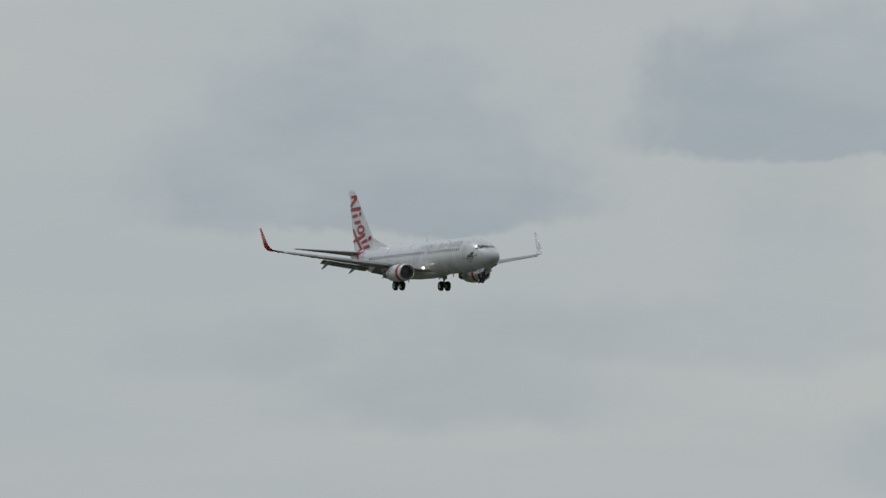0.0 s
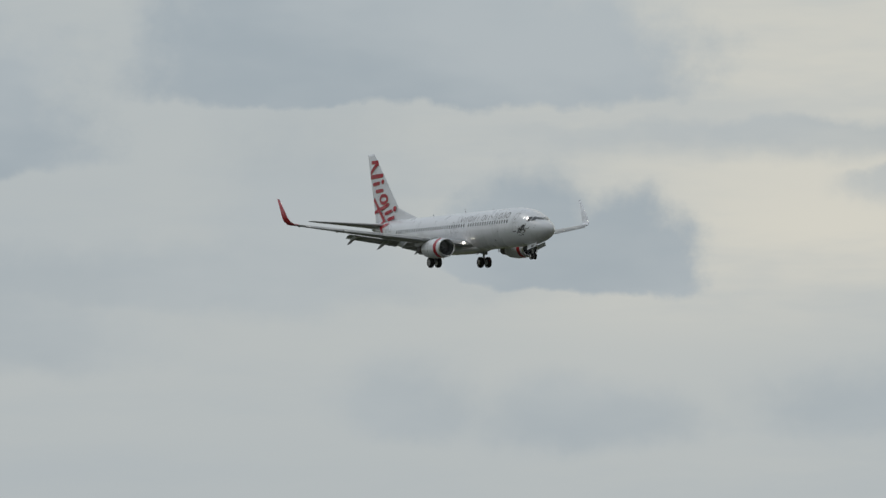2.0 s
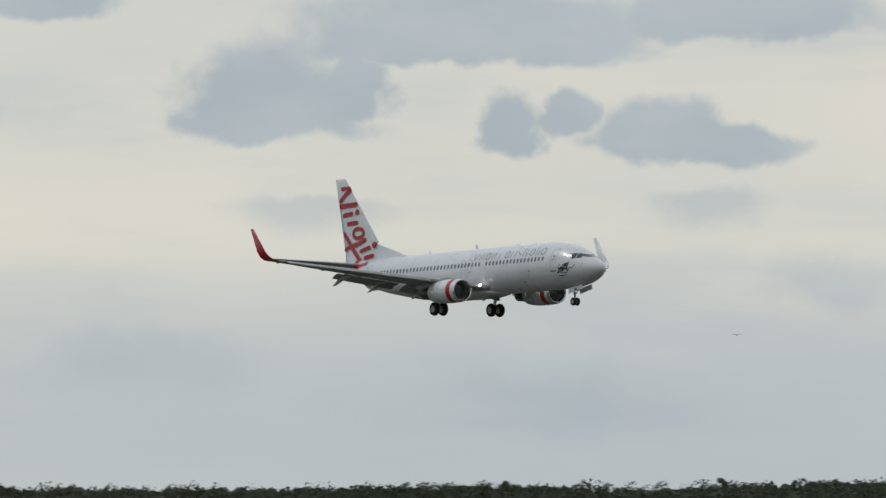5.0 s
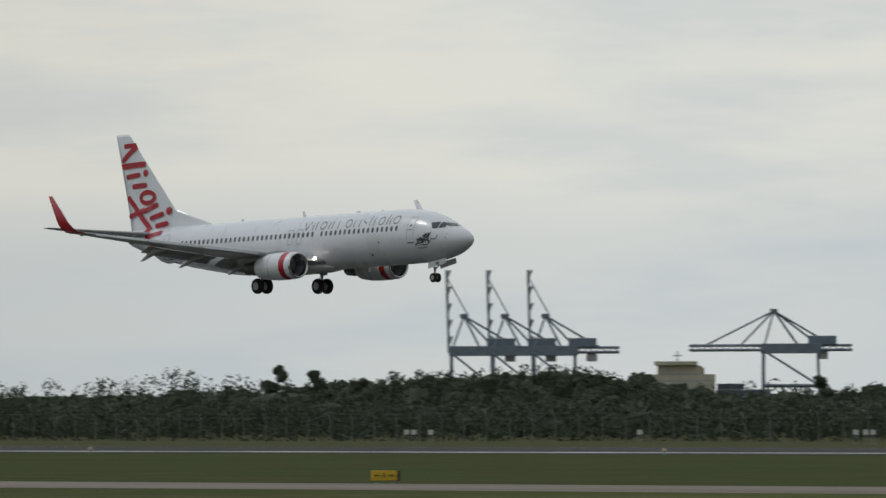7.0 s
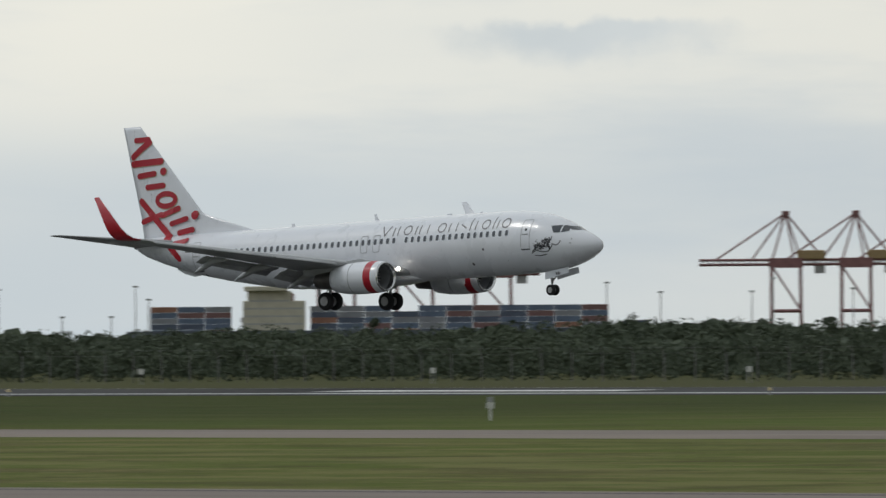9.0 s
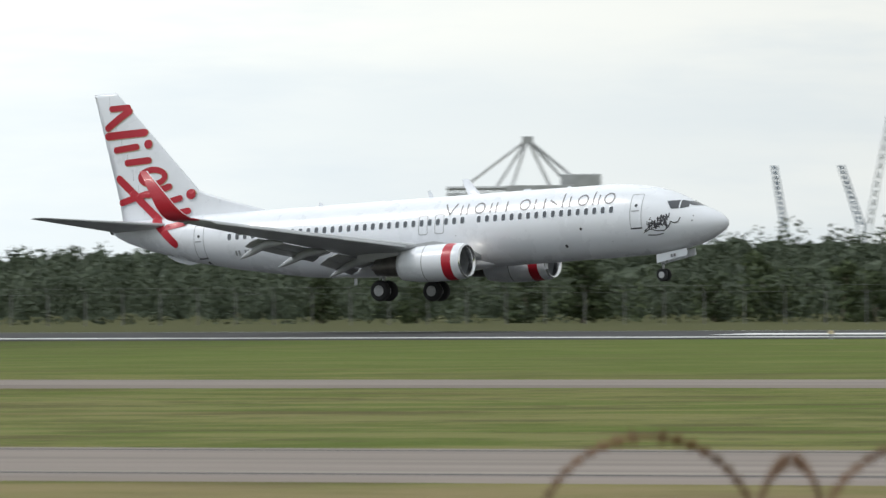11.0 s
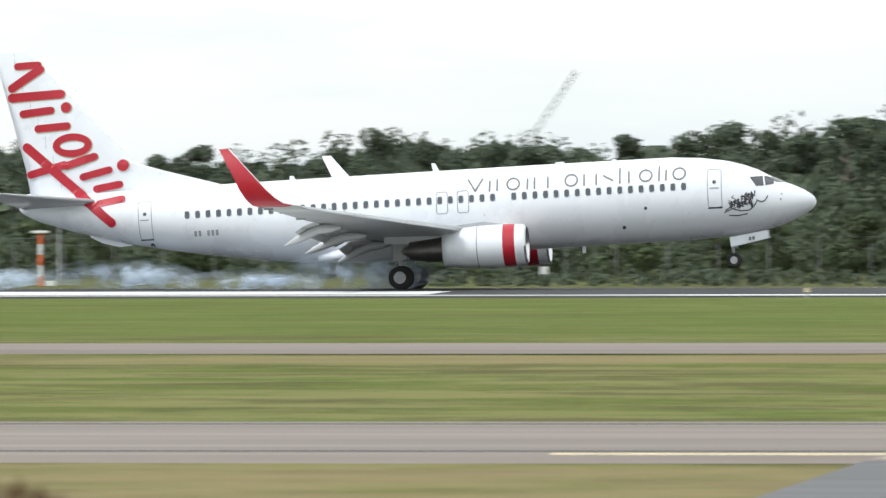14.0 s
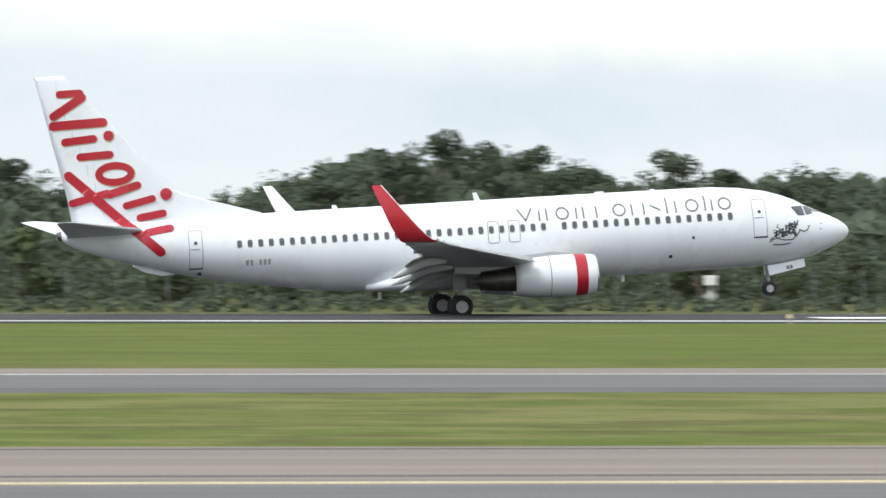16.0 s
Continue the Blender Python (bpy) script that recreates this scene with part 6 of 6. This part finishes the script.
# ---------------------------------------------------------------- tyre smoke
def smoke_material():
    m = bpy.data.materials.new("thin_tyre_smoke")
    nt = shader(m)
    out = node(nt, "ShaderNodeOutputMaterial")
    co = node(nt, "ShaderNodeTexCoord").outputs["Object"]
    n = noise_node(nt, co, 0.8, 5, 0.62)
    d = node(nt, "ShaderNodeBsdfDiffuse")
    d.inputs[0].default_value = (0.75, 0.85, 0.97, 1)
    tr = node(nt, "ShaderNodeBsdfTranslucent")
    tr.inputs[0].default_value = (0.75, 0.85, 0.97, 1)
    body = node(nt, "ShaderNodeMixShader")
    body.inputs[0].default_value = 0.5
    nt.links.new(d.outputs[0], body.inputs[1])
    nt.links.new(tr.outputs[0], body.inputs[2])
    t = node(nt, "ShaderNodeBsdfTransparent")
    mx = node(nt, "ShaderNodeMixShader")
    # thinner towards the ends and the top of each wisp
    sep = node(nt, "ShaderNodeSeparateXYZ")
    nt.links.new(node(nt, "ShaderNodeTexCoord").outputs["Generated"], sep.inputs[0])
    ends = math_node(nt, "MULTIPLY", sep.outputs[0], math_node(nt, "SUBTRACT", 1.0, sep.outputs[0]))
    thin = math_node(nt, "MULTIPLY", ends, math_node(nt, "SUBTRACT", 1.0, ramp(nt, sep.outputs[2], 0.45, 0.98)))
    fac = math_node(nt, "MULTIPLY", ramp(nt, n, 0.38, 0.72), math_node(nt, "MULTIPLY", thin, 3.0))
    nt.links.new(fac, mx.inputs[0])
    nt.links.new(t.outputs[0], mx.inputs[1])
    nt.links.new(body.outputs[0], mx.inputs[2])
    nt.links.new(mx.outputs[0], out.inputs[0])
    return m


SMOKE = smoke_material()
PUFFS = []


def puff(seed, length, tall, shells=3):
    """A wisp: thin nested half shells, bulging towards the field."""
    rng = np.random.default_rng(seed)
    verts, faces = [], []
    n, k = 14, 9
    for s in range(shells):
        q = 1 - 0.2 * s
        off = len(verts)
        ph = rng.random(4) * 6.28
        for i in range(k + 1):
            u = i / k
            x = (u - 0.5) * length * q
            r = math.sqrt(max(0.0, 1 - (2 * u - 1) ** 2)) * q
            for j in range(n):
                a = 1.5708 + 3.14159 * j / (n - 1)
                w = 1 + 0.22 * math.sin(3 * a + ph[0] + 5 * u) + 0.18 * math.sin(7 * u + 2 * a + ph[1])
                verts.append((x + 0.1 * math.sin(a * 2 + ph[2]), 1.6 * r * w * math.cos(a), tall * 0.5 * r * w * math.sin(a) + tall * 0.42))
        for i in range(k):
            for j in range(n - 1):
                a, b = off + i * n + j, off + i * n + j + 1
                faces.append((a, b, b + n, a + n))
    ob = mesh("tyre_smoke", verts, faces, SMOKE, None, True)
    tagged(ob, "thin bluish-white wisp of tyre smoke over the runway", "smoke", "tyre smoke", "stuff")
    return ob


for i in range(11):
    PUFFS.append(puff(70 + i, 7.6 + 0.5 * (i % 4), 1.0 + 0.25 * (i % 3) + (1.6 if i > 6 else 0.0)))


# ---------------------------------------------------------------- birds
def make_bird(scale, label):
    root = empty("bird", Matrix(), label, "bird", "birds over the field")
    n = 8
    rr = [[(x * scale, r * scale * math.cos(6.28319 * i / n), r * scale * math.sin(6.28319 * i / n)) for i in range(n)] for x, r in ((-0.3, 0.005), (-0.18, 0.04), (0.0, 0.065), (0.15, 0.045), (0.2, 0.03), (0.27, 0.005))]
    v, f = loft(rr)
    mesh("body", v, f, DARK_GREY, root, True)
    for s in (-1, 1):
        v = [(0.10, 0.03 * s, 0.02), (-0.10, 0.03 * s, 0.02), (-0.10, 0.30 * s, 0.14), (0.07, 0.30 * s, 0.15), (-0.06, 0.55 * s, 0.08), (-0.12, 0.54 * s, 0.08)]
        top = [(a * scale, b * scale, c * scale) for a, b, c in v]
        low = [(a, b, c - 0.012 * scale) for a, b, c in top]
        mesh("wing", top + low, [(0, 1, 2, 3), (3, 2, 5, 4), (6, 9, 8, 7), (9, 10, 11, 8), (0, 3, 9, 6), (3, 4, 10, 9), (1, 7, 8, 2), (2, 8, 11, 5), (4, 5, 11, 10)], DARK_GREY, root)
    return root


BIRDS = [make_bird(0.9, "small dark bird flying over the field"), make_bird(1.0, "small dark bird gliding above the wood")]


FLIGHT_ROWS = [
    (0, -979.710, 34.944, 0.131, 1.235, 1.234),
    (0.5, -946.664, 33.247, 0.134, 1.275, 1.090),
    (1, -913.663, 31.545, 0.227, 1.293, 0.953),
    (1.5, -880.451, 29.892, 0.430, 1.306, 0.830),
    (2, -847.037, 28.220, 0.636, 1.321, 0.718),
    (2.5, -813.543, 26.472, 0.670, 1.392, 0.611),
    (3, -780.088, 24.681, 0.452, 1.513, 0.521),
    (3.5, -746.797, 22.929, 0.050, 1.667, 0.459),
    (4, -713.656, 21.258, -0.287, 1.838, 0.430),
    (4.5, -680.561, 19.661, -0.376, 1.964, 0.415),
    (5, -647.485, 18.065, -0.307, 2.014, 0.378),
    (7.5, -482.661, 9.805, 0.311, 2.026, 0.120),
    (8, -449.583, 8.129, 0.244, 2.117, 0.100),
    (8.5, -416.081, 6.510, 0.057, 2.317, 0.070),
    (9, -382.887, 5.209, -0.077, 2.553, 0.050),
    (11.5, -217.455, 1.555, -0.399, 3.428, 0.020),
    (12, -184.871, 1.235, -0.485, 3.475, 0.020),
    (12.5, -152.336, 0.957, -0.663, 3.512, 0.020),
    (13, -119.893, 0.648, -0.718, 3.531, 0.000),
    (13.5, -87.542, 0.375, -0.533, 3.469, 0.000),
    (14, -55.242, 0.292, -0.098, 3.363, -0.020),
    (14.5, -23.005, 0.263, -0.011, 3.338, -0.040),
    (15, 9.058, 0.181, 0.288, 3.401, -0.050),
    (15.5, 41.016, 0.141, 0.426, 3.510, -0.060),
    (16, 72.848, 0.147, 0.327, 3.598, -0.080),
]


def motions():
    walk(AIRLINER, [(t, pose(x, RUNWAY_Y, z, r, -p, y)) for t, x, z, r, p, y in FLIGHT_ROWS])
    # the wings bend up in the air and settle once the wheels carry the weight; then the spoilers rise
    for wing, k in WINGS:
        at = lambda deg: Matrix.Translation((0, k * 1.8, 2.1)) @ pose(0, 0, 0, k * deg) @ Matrix.Translation((0, -k * 1.8, -2.1))
        walk(wing, [(t, at(deg)) for t, deg in ((0, 2.2), (8, 2.1), (12.8, 2.0), (13.4, 1.7), (14.0, 0.7), (14.6, 0.1), (16, 0.0))])
    for sp in SPOILERS:
        x, y, z = sp.location
        walk(sp, [(t, pose(x, y, z, 0, deg, 0)) for t, deg in ((0, 0), (13.6, 0), (14.0, 38), (14.4, 48), (16, 48))])
    a, b = far(-54.15, 900, 3.2 + 900 * math.tan(radians(0.961))), far(-53.94, 900, 3.2 + 900 * math.tan(radians(0.964)))
    step = (b - a) * 2
    walk(BIRDS[0], [(t, Matrix.Translation(a + step * (t - 4.5)) @ pose(0, 0, 0, 0, 0, -20)) for t in (0, 4, 8, 12, 16)])
    c = far(-15.75, 700, 3.2 + 700 * math.tan(radians(0.904)))
    walk(BIRDS[1], [(t, Matrix.Translation(c + Vector((7.0, 1.5, 0.1)) * (t - 13.0)) @ pose(0, 0, 0, 20, 0, 15)) for t in (0, 5, 10, 13, 16)])
    # smoke lies unseen under the tyres' track until they touch, then drifts after the aircraft
    for i, ob in enumerate(PUFFS):
        x = -103.0 + 6.4 * i
        start = 13.42 + (x + 91.0) / 64.5
        y = RUNWAY_Y - 2 + (i % 2) * 2.0
        walk(ob, [(0, pose(x, y, -6)), (start - 0.1, pose(x, y, -6)), (start + 0.06, pose(x + 1, y, 0.1, 0, 0, 3)),
                  (start + 0.5, pose(x + 2.5, y, 0.3, 0, 0, -4)), (16, pose(x + 6, y, 2.2, 0, 0, 10))])


motions()
